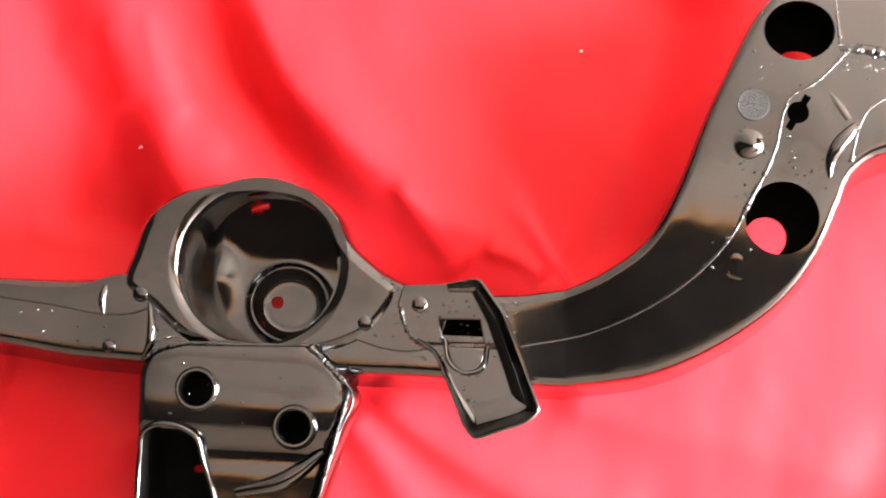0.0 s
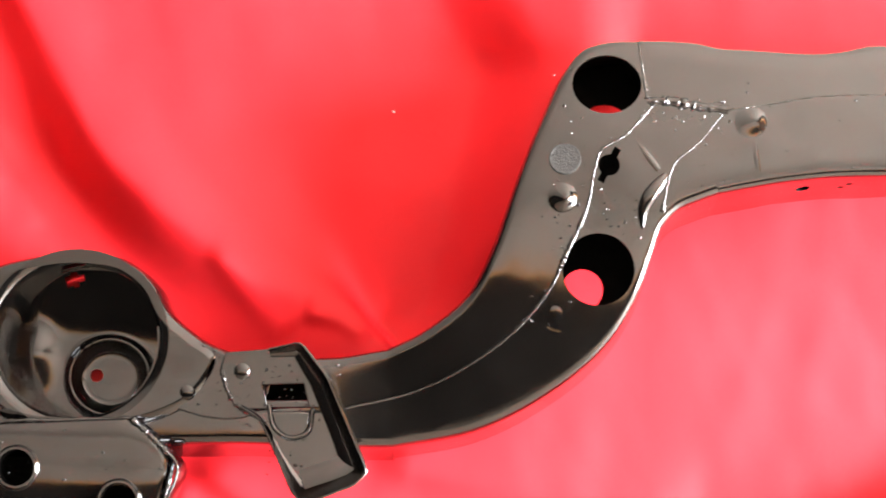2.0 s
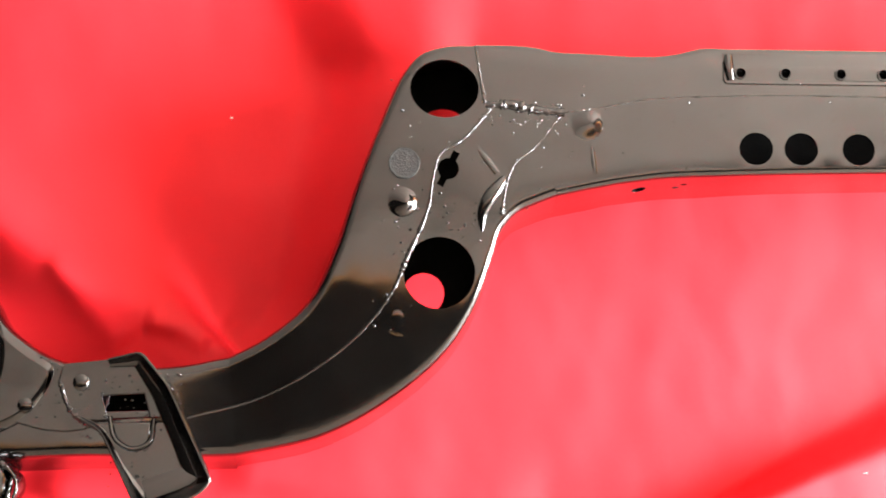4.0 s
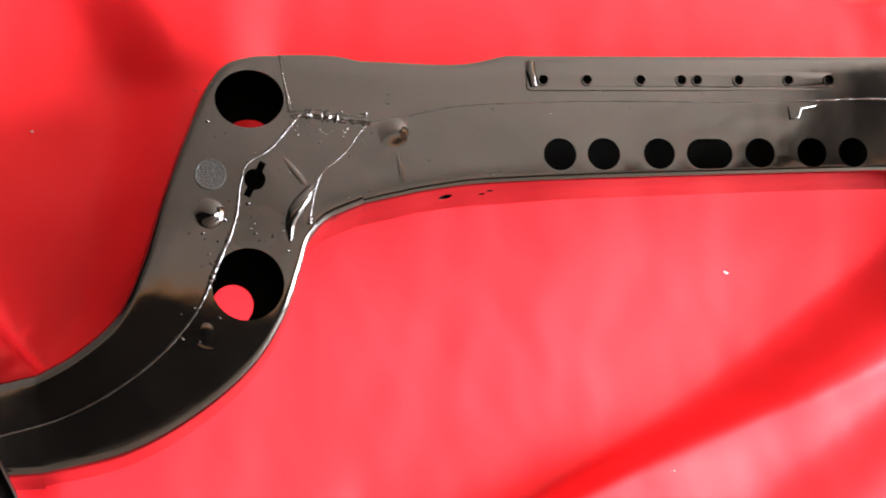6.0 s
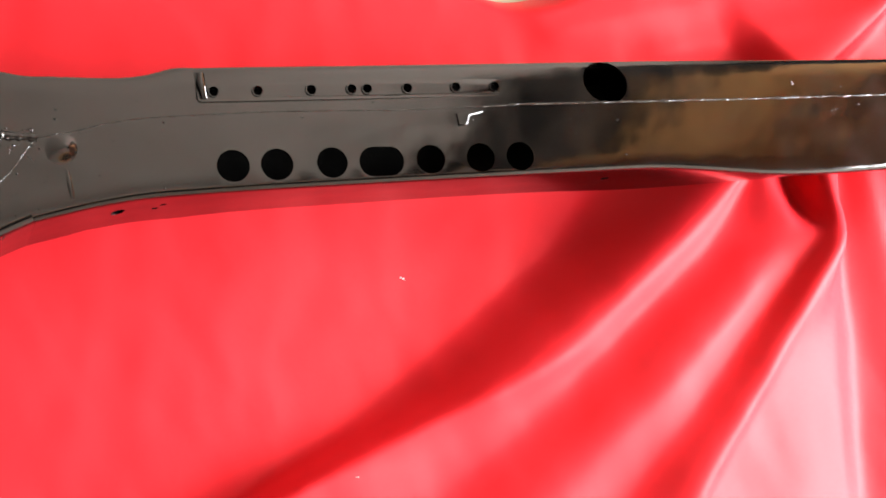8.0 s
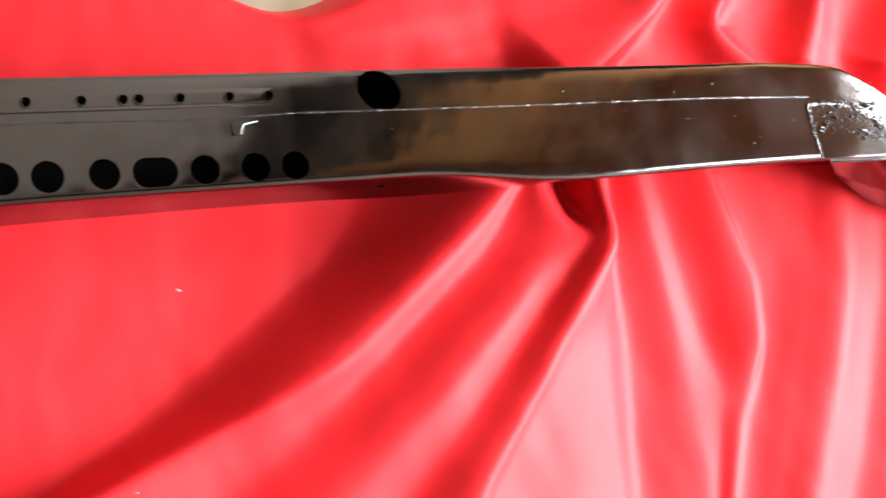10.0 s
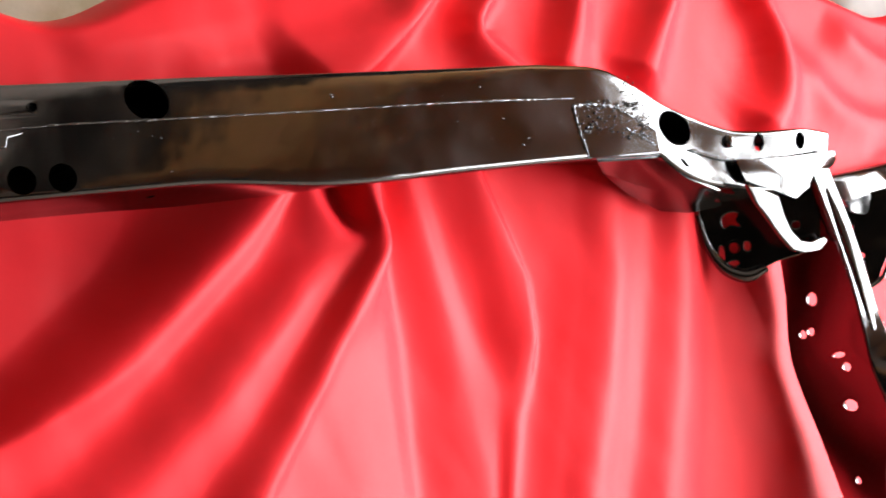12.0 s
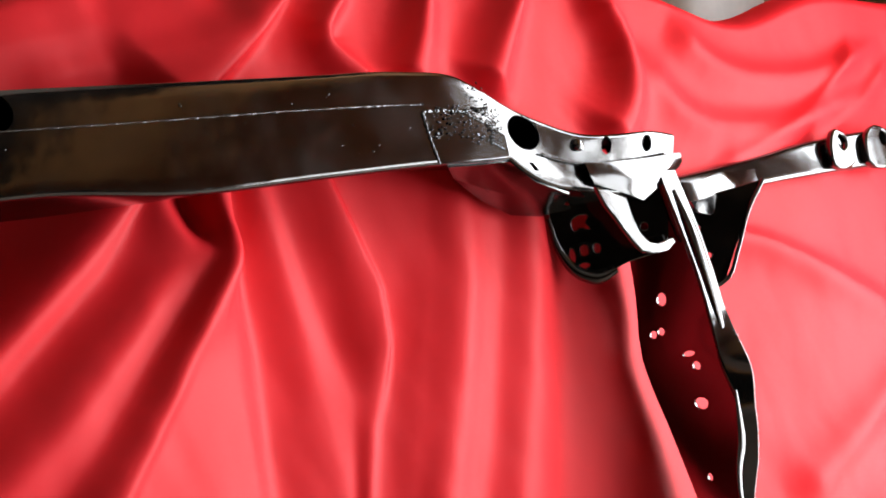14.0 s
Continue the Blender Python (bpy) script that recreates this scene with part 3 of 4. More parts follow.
EDGE = Matrix.Rotation(radians(90), 4, "X")                 # turns a cutter to point along the frame's y axis
front = part("front_rail", loft("front_rail", FRONT, 0.075, 0.010, black, cuts=[(circle(-0.340, -0.178, 0.079), -0.2, 0.1), ([(-0.157, -0.219), (-0.112, -0.217), (-0.110, -0.240), (-0.155, -0.241)], -0.06, 0.1)], flare=0.011), chassis)
key = [(0.176 + x, y) for x, y in circle(0, 0, 0.0105)]
lug = [(0.176 + c * 0.0185 - s * w, c2 * 0.0185 + w * 0.6) for c, s, c2, w in ((0.45, 1, 0.9, 0.003), (0.45, 1, 0.9, -0.003), (-0.45, 1, -0.9, -0.003), (-0.45, 1, -0.9, 0.003))]
kick = part("kick_up", loft("kick_up", KICK, 0.10, 0.010, black, cuts=[
    (circle(0.173, 0.080, 0.034, 0.029), -0.02, 0.05), (circle(0.167, -0.102, 0.035), -0.02, 0.05),
    (circle(0.160, -0.112, 0.021), -0.2, -0.05), (circle(0.181, 0.067, 0.021, 0.013), -0.2, -0.05), (key, -0.02, 0.05), (lug, -0.02, 0.051)], flare=0.009), chassis)
ovals = [(0.485, 0.0165), (0.531, 0.0165), (0.590, 0.016), (0.699, 0.0155), (0.756, 0.0155), (0.802, 0.0155)]
dots = (0.471, 0.517, 0.574, 0.618, 0.635, 0.680, 0.735, 0.780)
slot = [(x + (0.009 if x > 0.644 else -0.009), y) for x, y in circle(0.644, 0.022, 0.0157)]
side = part("side_rail", loft("side_rail", SIDE + SIDE_END[1:], 0.10, 0.007, black, cuts=
     [(circle(x, 0.0225, r * 1.04, r), -0.02, 0.05) for x, r in ovals] + [(slot, -0.02, 0.05)] +
     [(circle(x, 0.099, 0.005, n=16), -0.02, 0.05) for x in dots] + [(circle(0.914, 0.102, 0.0275, 0.0225, turn=-22), -0.02, 0.05)] +
     [(circle(0.373, -0.04, 0.007, 0.009, n=16), -0.02, 0.03, EDGE), (circle(0.412, -0.045, 0.0035, n=12), -0.02, 0.03, EDGE),
      (circle(0.418, -0.033, 0.0035, n=12), -0.02, 0.03, EDGE), (circle(0.92, -0.04, 0.005, n=12), -0.03, 0.03, EDGE)], flare=0.009), chassis)
horn = part("rear_horn", loft("rear_horn", REAR, 0.09, 0.007, black, cuts=[
    (circle(1.690, 0.032, 0.030, 0.023, turn=-25), -0.03, 0.05), (circle(1.843, 0.004, 0.0105, 0.012), -0.03, 0.05), (circle(1.926, 0.002, 0.0105, 0.012), -0.2, 0.05),
    ([(1.688, -0.008), (1.698, -0.010), (1.708, -0.022), (1.698, -0.021)], -0.03, 0.05)]), chassis)

# spring pocket: flared rim, slanting wall, low spring seat with a hole
part("pocket_shroud", plate("pocket_shroud", spline([(-0.475, -0.205), (-0.468, -0.172), (-0.457, -0.137), (-0.425, -0.110), (-0.380, -0.097), (-0.335, -0.093),
     (-0.294, -0.100), (-0.266, -0.122), (-0.250, -0.150), (-0.224, -0.172), (-0.200, -0.19), (-0.22, -0.235), (-0.26, -0.258), (-0.34, -0.266), (-0.41, -0.256), (-0.445, -0.228)], 6, True).tolist(),
     -0.024, 0.075, black, [circle(-0.340, -0.178, 0.0795, 0.0765, n=64)], 0.011), chassis)
part("spring_pocket", lathe("spring_pocket", [(0.0795, -0.030), (0.0785, -0.045), (0.0775, -0.08), (0.077, -0.150)], -0.340, -0.178, black, 72), chassis)


def pocket_floor_mesh():
    """The pressed floor of the pocket: a ramp at the top, a flat lower half, a round spring seat with a hole."""
    hx, hy, n, rings = -0.337, -0.208, 96, 44
    sx, sy, verts, faces = -0.322, -0.210, [], []
    for k in range(rings + 1):
        for i in range(n):
            a = 2 * math.pi * i / n
            c, s = math.cos(a), math.sin(a)
            ox, oy = hx + 0.340, hy + 0.178
            far = -(ox * c + oy * s) + math.sqrt((ox * c + oy * s) ** 2 - ox * ox - oy * oy + 0.0772 ** 2)
            r = 0.0065 + (far - 0.0065) * k / rings
            x, y = hx + r * c, hy + r * s
            z = -0.122
            ramp = (y + 0.163 + 0.10 * (x + 0.34)) / 0.05
            z += 0.0135 * (math.log(1 + math.exp(ramp * 9)) / 9)
            d = math.hypot(x - sx, (y - sy) * 1.05)
            z += 0.005 * math.exp(-((d - 0.040) / 0.004) ** 2) - 0.008 / (1 + math.exp((d - 0.033) / 0.0018))
            left = math.exp(-((x + 0.400) / 0.018) ** 2 - ((y + 0.185) / 0.03) ** 2)
            verts.append((x, y, z + 0.008 * left))
    for k in range(rings):
        for i in range(n):
            a, b = k * n + i, k * n + (i + 1) % n
            if math.hypot(verts[a][0] + 0.357, verts[a][1] + 0.112) > 0.008:    # a drain hole in the ramp
                faces.append((a, b, b + n, a + n))
    return smooth(mesh_of("pocket_floor", verts, faces, black), 60)


part("pocket_floor", pocket_floor_mesh(), chassis)

# plates, rivets and seams on the front rail
part("lug_plate", plate("lug_plate", spline([(-0.258, -0.190), (-0.252, -0.225), (-0.247, -0.240), (-0.232, -0.247), (-0.16, -0.244), (-0.15, -0.20), (-0.19, -0.192), (-0.225, -0.178)], 4, True).tolist(), -0.0265, 0.004, black), chassis)
part("flange_plate", plate("flange_plate", spline([(-0.80, -0.212), (-0.80, -0.222), (-0.60, -0.227), (-0.54, -0.232), (-0.494, -0.237), (-0.454, -0.231), (-0.433, -0.214), (-0.44, -0.20), (-0.48, -0.196), (-0.52, -0.209), (-0.60, -0.2115)], 4, True).tolist(), -0.0275, 0.003, black), chassis)
for x, y in ((-0.456, -0.214), (-0.230, -0.228)):
    part("rivet", dome("rivet", x, y, -0.0275, 0.0085, 0.005, black), chassis)
part("pocket_boss", dome("pocket_boss", -0.485, -0.268, -0.032, 0.007, 0.004, black), chassis)
part("crease", tube("crease", [(-0.447, -0.222, -0.029), (-0.443, -0.245, -0.027), (-0.443, -0.262, -0.027), (-0.45, -0.277, -0.033)], [0.002, 0.004, 0.004, 0.002], black), chassis)
part("crease", tube("crease", [(-0.492, -0.206, -0.030), (-0.495, -0.222, -0.027), (-0.493, -0.236, -0.029)], [0.002, 0.004, 0.002], black), chassis)

# front cross member: pressed face with two flanged holes and a box opening
MEMBER = [(-0.283, -0.256, -0.412, -0.2635, -0.016), (-0.262, -0.270, -0.432, -0.271, -0.014), (-0.244, -0.292, -0.446, -0.285, -0.014), (-0.247, -0.325, -0.447, -0.325, -0.014),
          (-0.251, -0.340, -0.447, -0.342, -0.017), (-0.255, -0.355, -0.447, -0.36, -0.027), (-0.262, -0.385, -0.446, -0.39, -0.029), (-0.272, -0.43, -0.446, -0.43, -0.03),
          (-0.30, -0.8, -0.46, -0.8, -0.03), (-0.30, -1.24, -0.46, -1.24, -0.03)]
opening = [(-0.443, -0.352), (-0.436, -0.344), (-0.392, -0.345), (-0.386, -0.352), (-0.380, -0.372), (-0.366, -0.410), (-0.36, -0.46), (-0.36, -0.62), (-0.44, -0.62)]
member = part("front_crossmember", loft("front_crossmember", MEMBER, 0.10, 0.008, black, cuts=[
    (circle(-0.389, -0.304, 0.0165), -0.05, 0.05), (circle(-0.290, -0.334, 0.016), -0.06, 0.05), (opening, -0.06, 0.05), (circle(-0.404, -0.386, 0.006, 0.004, n=14), -0.3, 0.0)]), chassis)
for x, y in ((-0.389, -0.304), (-0.290, -0.334)):
    part("hole_flange", lathe("hole_flange", [(0.023, -0.016), (0.0215, -0.0125), (0.0195, -0.0095), (0.0175, -0.0095), (0.0165, -0.012), (0.016, -0.025)], x, y, black, 40), member)
part("opening_lip", tube("opening_lip", [(-0.441, -0.46, -0.026), (-0.442, -0.37, -0.022), (-0.440, -0.351, -0.017), (-0.432, -0.344, -0.014), (-0.395, -0.345, -0.014), (-0.386, -0.352, -0.018),
     (-0.380, -0.372, -0.024), (-0.366, -0.410, -0.027), (-0.36, -0.46, -0.028)], 0.0028, black), member)
part("rib", tube("rib", [(-0.345, -0.402, -0.033), (-0.30, -0.388, -0.029), (-0.262, -0.357, -0.03)], [0.006, 0.009, 0.006], black, 12), member)
part("side_flange", wall_strip("side_flange", [(-0.243, -0.288), (-0.236, -0.297), (-0.245, -0.335), (-0.258, -0.39), (-0.27, -0.44)], 0.003, -0.07, -0.012, black), member)
part("weld_bead", tube("weld_bead", [(-0.239, -0.297, -0.013), (-0.247, -0.335, -0.013), (-0.259, -0.39, -0.014), (-0.27, -0.44, -0.016)], 0.0022, weld, 8, 0.5, 14, 4), member)
part("weld_bead", tube("weld_bead", [(-0.448, -0.280, -0.024), (-0.432, -0.268, -0.022), (-0.412, -0.262, -0.020), (-0.350, -0.258, -0.020), (-0.282, -0.2545, -0.020)], 0.0022, weld, 8, 0.4, 12, 5), member)
part("weld_bead", tube("weld_bead", [(-0.280, -0.256, -0.018), (-0.262, -0.272, -0.016), (-0.243, -0.289, -0.016)], 0.003, weld, 8, 0.5, 12, 6), member)

# bump stop bracket: base, upright flange, punched window with a tab
def tray_wall(name, rows, mat, base=-0.004, thick=0.003):
    """A pressed rim along a cornered line: outer side, rounded lip, sloping inner side down to the base. Rows: x, y, height, foot."""
    pts = []
    for i, r in enumerate(rows):
        r = np.array(r)
        if 0 < i < len(rows) - 1:
            a, b = np.array(rows[i - 1]) - r, np.array(rows[i + 1]) - r
            ea, eb = (min(0.006 / np.linalg.norm(v[:2]), 0.4) for v in (a, b))
            pts += [r + a * ea, r + a * ea * 0.35 + b * eb * 0.35 - (a * ea + b * eb) * 0.1, r + b * eb]
        else:
            pts.append(r)
    verts, faces = [], []
    for i, q in enumerate(pts):
        t = pts[min(i + 1, len(pts) - 1)][:2] - pts[max(i - 1, 0)][:2]
        n = np.array((t[1], -t[0])) / np.linalg.norm(t)
        foot = max(q[3], thick + 0.001)
        for d, z in ((0, -0.022), (0, q[2] - 0.001), (0.001, q[2]), (thick - 0.001, q[2]), (thick, q[2] - 0.0012), (thick + (foot - thick) * 0.25, base + (q[2] - base) * 0.3), (thick + (foot - thick) * 0.55, base + (q[2] - base) * 0.08), (foot, base + 0.0003)):
            verts.append((q[0] + n[0] * d, q[1] + n[1] * d, z))
    for i in range(len(pts) - 1):
        for k in range(7):
            a = i * 8 + k
            faces.append((a, a + 8, a + 9, a + 1))
    return smooth(outward(mesh_of(name, verts, faces, mat)), 42)


bracket = part("bump_stop_bracket", plate("bump_stop_bracket", [(-0.196, -0.205), (-0.192, -0.190), (-0.149, -0.186), (-0.120, -0.183), (-0.092, -0.214), (-0.055, -0.295), (-0.061, -0.310), (-0.111, -0.331), (-0.125, -0.318), (-0.153, -0.257), (-0.183, -0.240)], -0.004, 0.004, black,
    [[(-0.155, -0.221), (-0.116, -0.219), (-0.110, -0.2420), (-0.088, -0.2410), (-0.087, -0.2455), (-0.165, -0.2475), (-0.166, -0.2440), (-0.149, -0.2440)]], 0.0012), chassis)
part("flange", tray_wall("flange", [(-0.150, -0.186, 0.004, 0.008), (-0.118, -0.179, 0.012, 0.014), (-0.091, -0.212, 0.022, 0.020), (-0.070, -0.258, 0.026, 0.021), (-0.050, -0.302, 0.026, 0.024), (-0.062, -0.315, 0.026, 0.032),
     (-0.112, -0.335, 0.024, 0.034), (-0.124, -0.322, 0.018, 0.014), (-0.140, -0.288, 0.010, 0.006), (-0.157, -0.254, 0.002, 0.005), (-0.176, -0.243, -0.002, 0.004)], black), bracket)
part("tab", plate("tab", spline([(-0.146, -0.246), (-0.140, -0.262), (-0.128, -0.270), (-0.113, -0.266), (-0.109, -0.246)], 4).tolist(), 0.0005, 0.004, black), bracket)
part("tab_rib", tube("tab_rib", [(-0.148, -0.240, -0.002), (-0.142, -0.262, 0.001), (-0.128, -0.271, 0.002), (-0.111, -0.266, 0.001), (-0.106, -0.243, -0.002)], 0.0022, black), bracket)
part("crossbar", plate("crossbar", [(-0.154, -0.2355), (-0.111, -0.2345), (-0.109, -0.2418), (-0.151, -0.2432)], -0.006, 0.003, black), bracket)
part("bolt", dome("bolt", -0.175, -0.208, -0.004, 0.008, 0.0035, black), bracket)
part("weld_bead", tube("weld_bead", [(-0.195, -0.206, -0.006), (-0.186, -0.232, -0.006), (-0.168, -0.248, -0.01)], 0.003, weld, 8, 0.5, 12, 7), bracket)

# seams and pressings of the kick up
part("weld_seam", tube("weld_seam", [(0.221, 0.063, 0.0), (0.189, 0.028, 0), (0.168, 0.014, 0), (0.162, -0.005, 0), (0.157, -0.035, 0), (0.134, -0.091, -0.001), (0.122, -0.119, -0.004), (0.097, -0.153, -0.010),
     (0.046, -0.195, -0.022), (-0.006, -0.222, -0.032), (-0.076, -0.241, -0.031)], [0.0014, 0.0015, 0.001, 0.0009, 0.0015, 0.0022, 0.0014, 0.0011, 0.0009, 0.0008, 0.0008], weld, 8, 0.45, 22, 8, 0.8), kick)
part("weld_seam", tube("weld_seam", [(0.204, 0.124, 0), (0.208, 0.095, 0), (0.213, 0.066, 0.0)], [0.001, 0.0012, 0.002], weld, 8, 0.3, 14, 9, 0.4), kick)
part("weld_seam", tube("weld_seam", [(0.213, 0.064, 0.0), (0.235, 0.0645, 0.0), (0.262, 0.060, 0.0), (0.292, 0.057, 0)], [0.0028, 0.0046, 0.0044, 0.0038], weld, 10, 0.3, 16, 10, 0.75), side)
part("weld_seam", tube("weld_seam", [(0.292, 0.057, -0.0004), (0.325, 0.062, -0.0004), (0.371, 0.071, -0.0004), (0.465, 0.076, -0.0004), (0.734, 0.077, -0.0004), (0.795, 0.079, -0.0004)], 0.001, weld, 6, 0.45, 24, 11), side)
part("weld_seam", tube("weld_seam", [(0.795, 0.0795, -0.0002), (1.078, 0.080, -0.0002), (1.430, 0.081, -0.0002), (1.52, 0.079, -0.0002)], 0.0013, weld, 6, 0.6, 70, 12), side)
part("weld_seam", tube("weld_seam", [(0.288, 0.054, 0), (0.262, 0.022, 0), (0.241, 0.004, 0.0005), (0.232, -0.022, 0.0005), (0.228, -0.046, 0)], [0.0006, 0.0006, 0.0007, 0.0008, 0.002], weld, 8, 0.5, 16, 13, 0.4), side)
part("teardrop_pressing", tube("teardrop_pressing", [(0.233, -0.006, -0.002), (0.226, -0.016, 0.001), (0.215, -0.031, 0.001), (0.209, -0.045, -0.001), (0.209, -0.062, -0.003)], [0.002, 0.0055, 0.007, 0.005, 0.002], black, 14, 0, 8, 1, 0.7), kick)
part("pressing", bump("pressing", 0.314, 0.045, -0.0003, 0.019, 0.0034, black, 28, 0.004, 0.003), side)
part("crease", tube("crease", [(0.318, 0.034, -0.005), (0.320, 0.012, -0.005), (0.322, -0.004, -0.005)], [0.0045, 0.0058, 0.0055], black, 10), side)
part("crease", tube("crease", [(0.199, 0.030, -0.007), (0.212, 0.012, -0.007), (0.224, -0.004, -0.007)], [0.0068, 0.0078, 0.0078], black, 12), kick)
part("spot_weld_disc", lathe("spot_weld_disc", [(0.0155, -0.001), (0.0152, 0.0006), (0.0140, 0.0008), (0.0136, 0.0004), (0.0001, 0.0004)], 0.133, 0.005, bare, 36), kick, "dull grey rough steel disc")
for x, y, z, r, h in ((0.130, -0.143, -0.0172, 0.020, 0.0042), (0.148, -0.160, -0.0200, 0.017, 0.0040)):
    part("dent", bump("dent", x, y, z, r, h, black, 28, -0.003, 0.004), kick)
part("dimple", bump("dimple", 0.131, -0.033, -0.0003, 0.0145, 0.0085, black, 28, 0.003, -0.002), kick)

# raised strip with a row of bolt holes, clip, patch
strip = part("raised_strip", plate("raised_strip", [(0.453, 0.1195), (0.453, 0.092), (0.4545, 0.0888), (0.458, 0.0875), (0.62, 0.0875), (0.786, 0.0885), (0.793, 0.091), (0.800, 0.096), (0.826, 0.1195)], 0.0010, 0.003, black,
    [circle(x, 0.099, 0.0048, n=18) for x in dots], 0.0014), side)
for v in strip.data.vertices:                               # its far end runs out into the rail
    v.co.z -= 0.0045 * max(0.0, (v.co.x - 0.775) / 0.05)
for x in dots:
    part("bolt_hole_rim", lathe("bolt_hole_rim", [(0.0062, 0.0015), (0.0060, 0.0030), (0.0050, 0.0030), (0.0047, 0.0015), (0.0047, -0.004)], x, 0.099, black, 18), strip)
part("end_ridge", tube("end_ridge", [(0.459, 0.118, -0.002), (0.459, 0.105, -0.002), (0.461, 0.092, -0.002)], [0.005, 0.006, 0.005], black, 14), strip)
part("clip", plate("clip", [(0.733, 0.071), (0.764, 0.074), (0.764, 0.071), (0.748, 0.068), (0.744, 0.058), (0.734, 0.057)], 0.0022, 0.004, black), side)
patch = part("patch_plate", plate("patch_plate", [(1.517, 0.068), (1.527, -0.001), (1.652, -0.001), (1.652, 0.030), (1.60, 0.06), (1.56, 0.070)], 0.0008, 0.003, black), side)
for k, pts in enumerate(([(1.516, 0.068), (1.520, 0.035), (1.527, -0.001)], [(1.516, 0.069), (1.54, 0.070), (1.57, 0.068), (1.60, 0.062)], [(1.57, 0.073), (1.595, 0.060), (1.615, 0.050), (1.64, 0.045)], [(1.60, 0.035), (1.625, 0.022), (1.645, 0.010)])):
    part("weld_bead", tube("weld_bead", [(x, y, 0.0004) for x, y in pts], 0.0022, weld, 8, 0.6, 14, 20 + k, 0.7), patch)
tagged(part("paint_spatter", nibs("paint_spatter", [(1.56, 0.05, 0.002, 0.035, 0.02, 60), (1.62, 0.045, 0.0015, 0.03, 0.025, 90), (1.585, 0.068, 0.0008, 0.045, 0.006, 40), (1.60, 0.090, -0.0006, 0.03, 0.014, 26), (1.632, 0.028, 0.0012, 0.012, 0.012, 40), (1.30, 0.06, 0, 0.2, 0.05, 30)], weld, 31, [(1.69, 0.032, 0.033)]), patch), kind="stuff")
tagged(part("paint_spatter", nibs("paint_spatter", [(0.25, 0.056, 0.0005, 0.04, 0.012, 60), (0.275, 0.03, 0.0005, 0.04, 0.05, 24), (0.45, 0.05, 0, 0.2, 0.05, 30), (0.24, -0.035, -0.004, 0.015, 0.006, 20), (0.75, 0.05, 0, 0.2, 0.04, 24)], weld, 32, [(x, 0.0225, 0.029) for x in (0.485, 0.531, 0.59, 0.644, 0.699, 0.756, 0.802)] + [(0.914, 0.102, 0.03)]), side), kind="stuff")
tagged(part("paint_spatter", nibs("paint_spatter", [(0.17, 0.0, 0.0003, 0.05, 0.10, 70), (0.16, -0.06, 0.0, 0.05, 0.03, 20), (0.12, -0.14, -0.012, 0.03, 0.02, 14)], weld, 33, [(0.173, 0.080, 0.037), (0.167, -0.102, 0.038), (0.176, 0, 0.02)]), kick), kind="stuff")
tagged(part("paint_spatter", nibs("paint_spatter", [(-0.13, -0.23, -0.0035, 0.05, 0.03, 70), (-0.21, -0.21, -0.026, 0.02, 0.03, 40), (-0.13, -0.29, -0.0035, 0.02, 0.02, 14)], weld, 34), bracket), kind="stuff")
tagged(part("paint_spatter", nibs("paint_spatter", [(-0.36, -0.30, -0.0138, 0.08, 0.035, 18), (-0.246, -0.33, -0.012, 0.008, 0.05, 40), (-0.42, -0.25, -0.0235, 0.02, 0.01, 16)], weld, 35), member), kind="stuff")
tagged(part("paint_spatter", nibs("paint_spatter", [(-0.54, -0.24, -0.0295, 0.05, 0.03, 16)], weld, 36), front), kind="stuff")

# rear end: wedge under the rail, slanted horn cap, hook, perforated bracket, cross member, rear rail
def shell(name, rows, mat, angle=30):
    """A sheet through rows of points."""
    n = len(rows[0])
    verts = [p for r in rows for p in r]
    faces = [(i * n + j, i * n + j + 1, (i + 1) * n + j + 1, (i + 1) * n + j) for i in range(len(rows) - 1) for j in range(n - 1)]
    ob = new(name, mesh_of(name, verts, faces, mat))
    so = ob.modifiers.new("wall", "SOLIDIFY")
    so.thickness, so.offset = 0.003, 0
    me = evaluated(ob, name, mat)
    discard(ob)
    return smooth(me, angle)


part("rail_gusset", shell("rail_gusset", [[(1.545, -0.004, -0.006), (1.60, -0.005, -0.006), (1.655, -0.005, -0.006), (1.70, -0.034, -0.012), (1.76, -0.056, -0.014)],
     [(1.59, -0.012, -0.05), (1.64, -0.030, -0.05), (1.69, -0.045, -0.05), (1.74, -0.058, -0.05), (1.79, -0.062, -0.05)],
     [(1.63, -0.006, -0.095), (1.67, -0.038, -0.095), (1.72, -0.064, -0.095), (1.775, -0.071, -0.095), (1.84, -0.066, -0.095)]], black), horn)
part("horn_cap", shell("horn_cap", [[(1.785, -0.018, 0.002), (1.83, -0.022, 0.003), (1.875, -0.022, 0.004), (1.93, -0.021, 0.003), (1.985, -0.018, 0.0)],
     [(1.790, -0.034, 0.002), (1.83, -0.043, 0.004), (1.878, -0.052, 0.006), (1.935, -0.042, 0.002), (1.995, -0.028, -0.008)],
     [(1.802, -0.049, -0.004), (1.84, -0.062, 0.0), (1.885, -0.080, 0.002), (1.935, -0.060, -0.006), (2.0, -0.034, -0.02)]], black, 60), horn)
part("horn_seam", tube("horn_seam", [(1.71, 0.002, -0.003), (1.785, -0.018, 0.001), (1.875, -0.0215, 0.003), (1.985, -0.018, 0.0)], 0.0015, weld, 6, 0.4, 18, 14), horn)
part("bolt_head", dome("bolt_head", 1.785, 0.008, -0.002, 0.009, 0.006, black), horn)
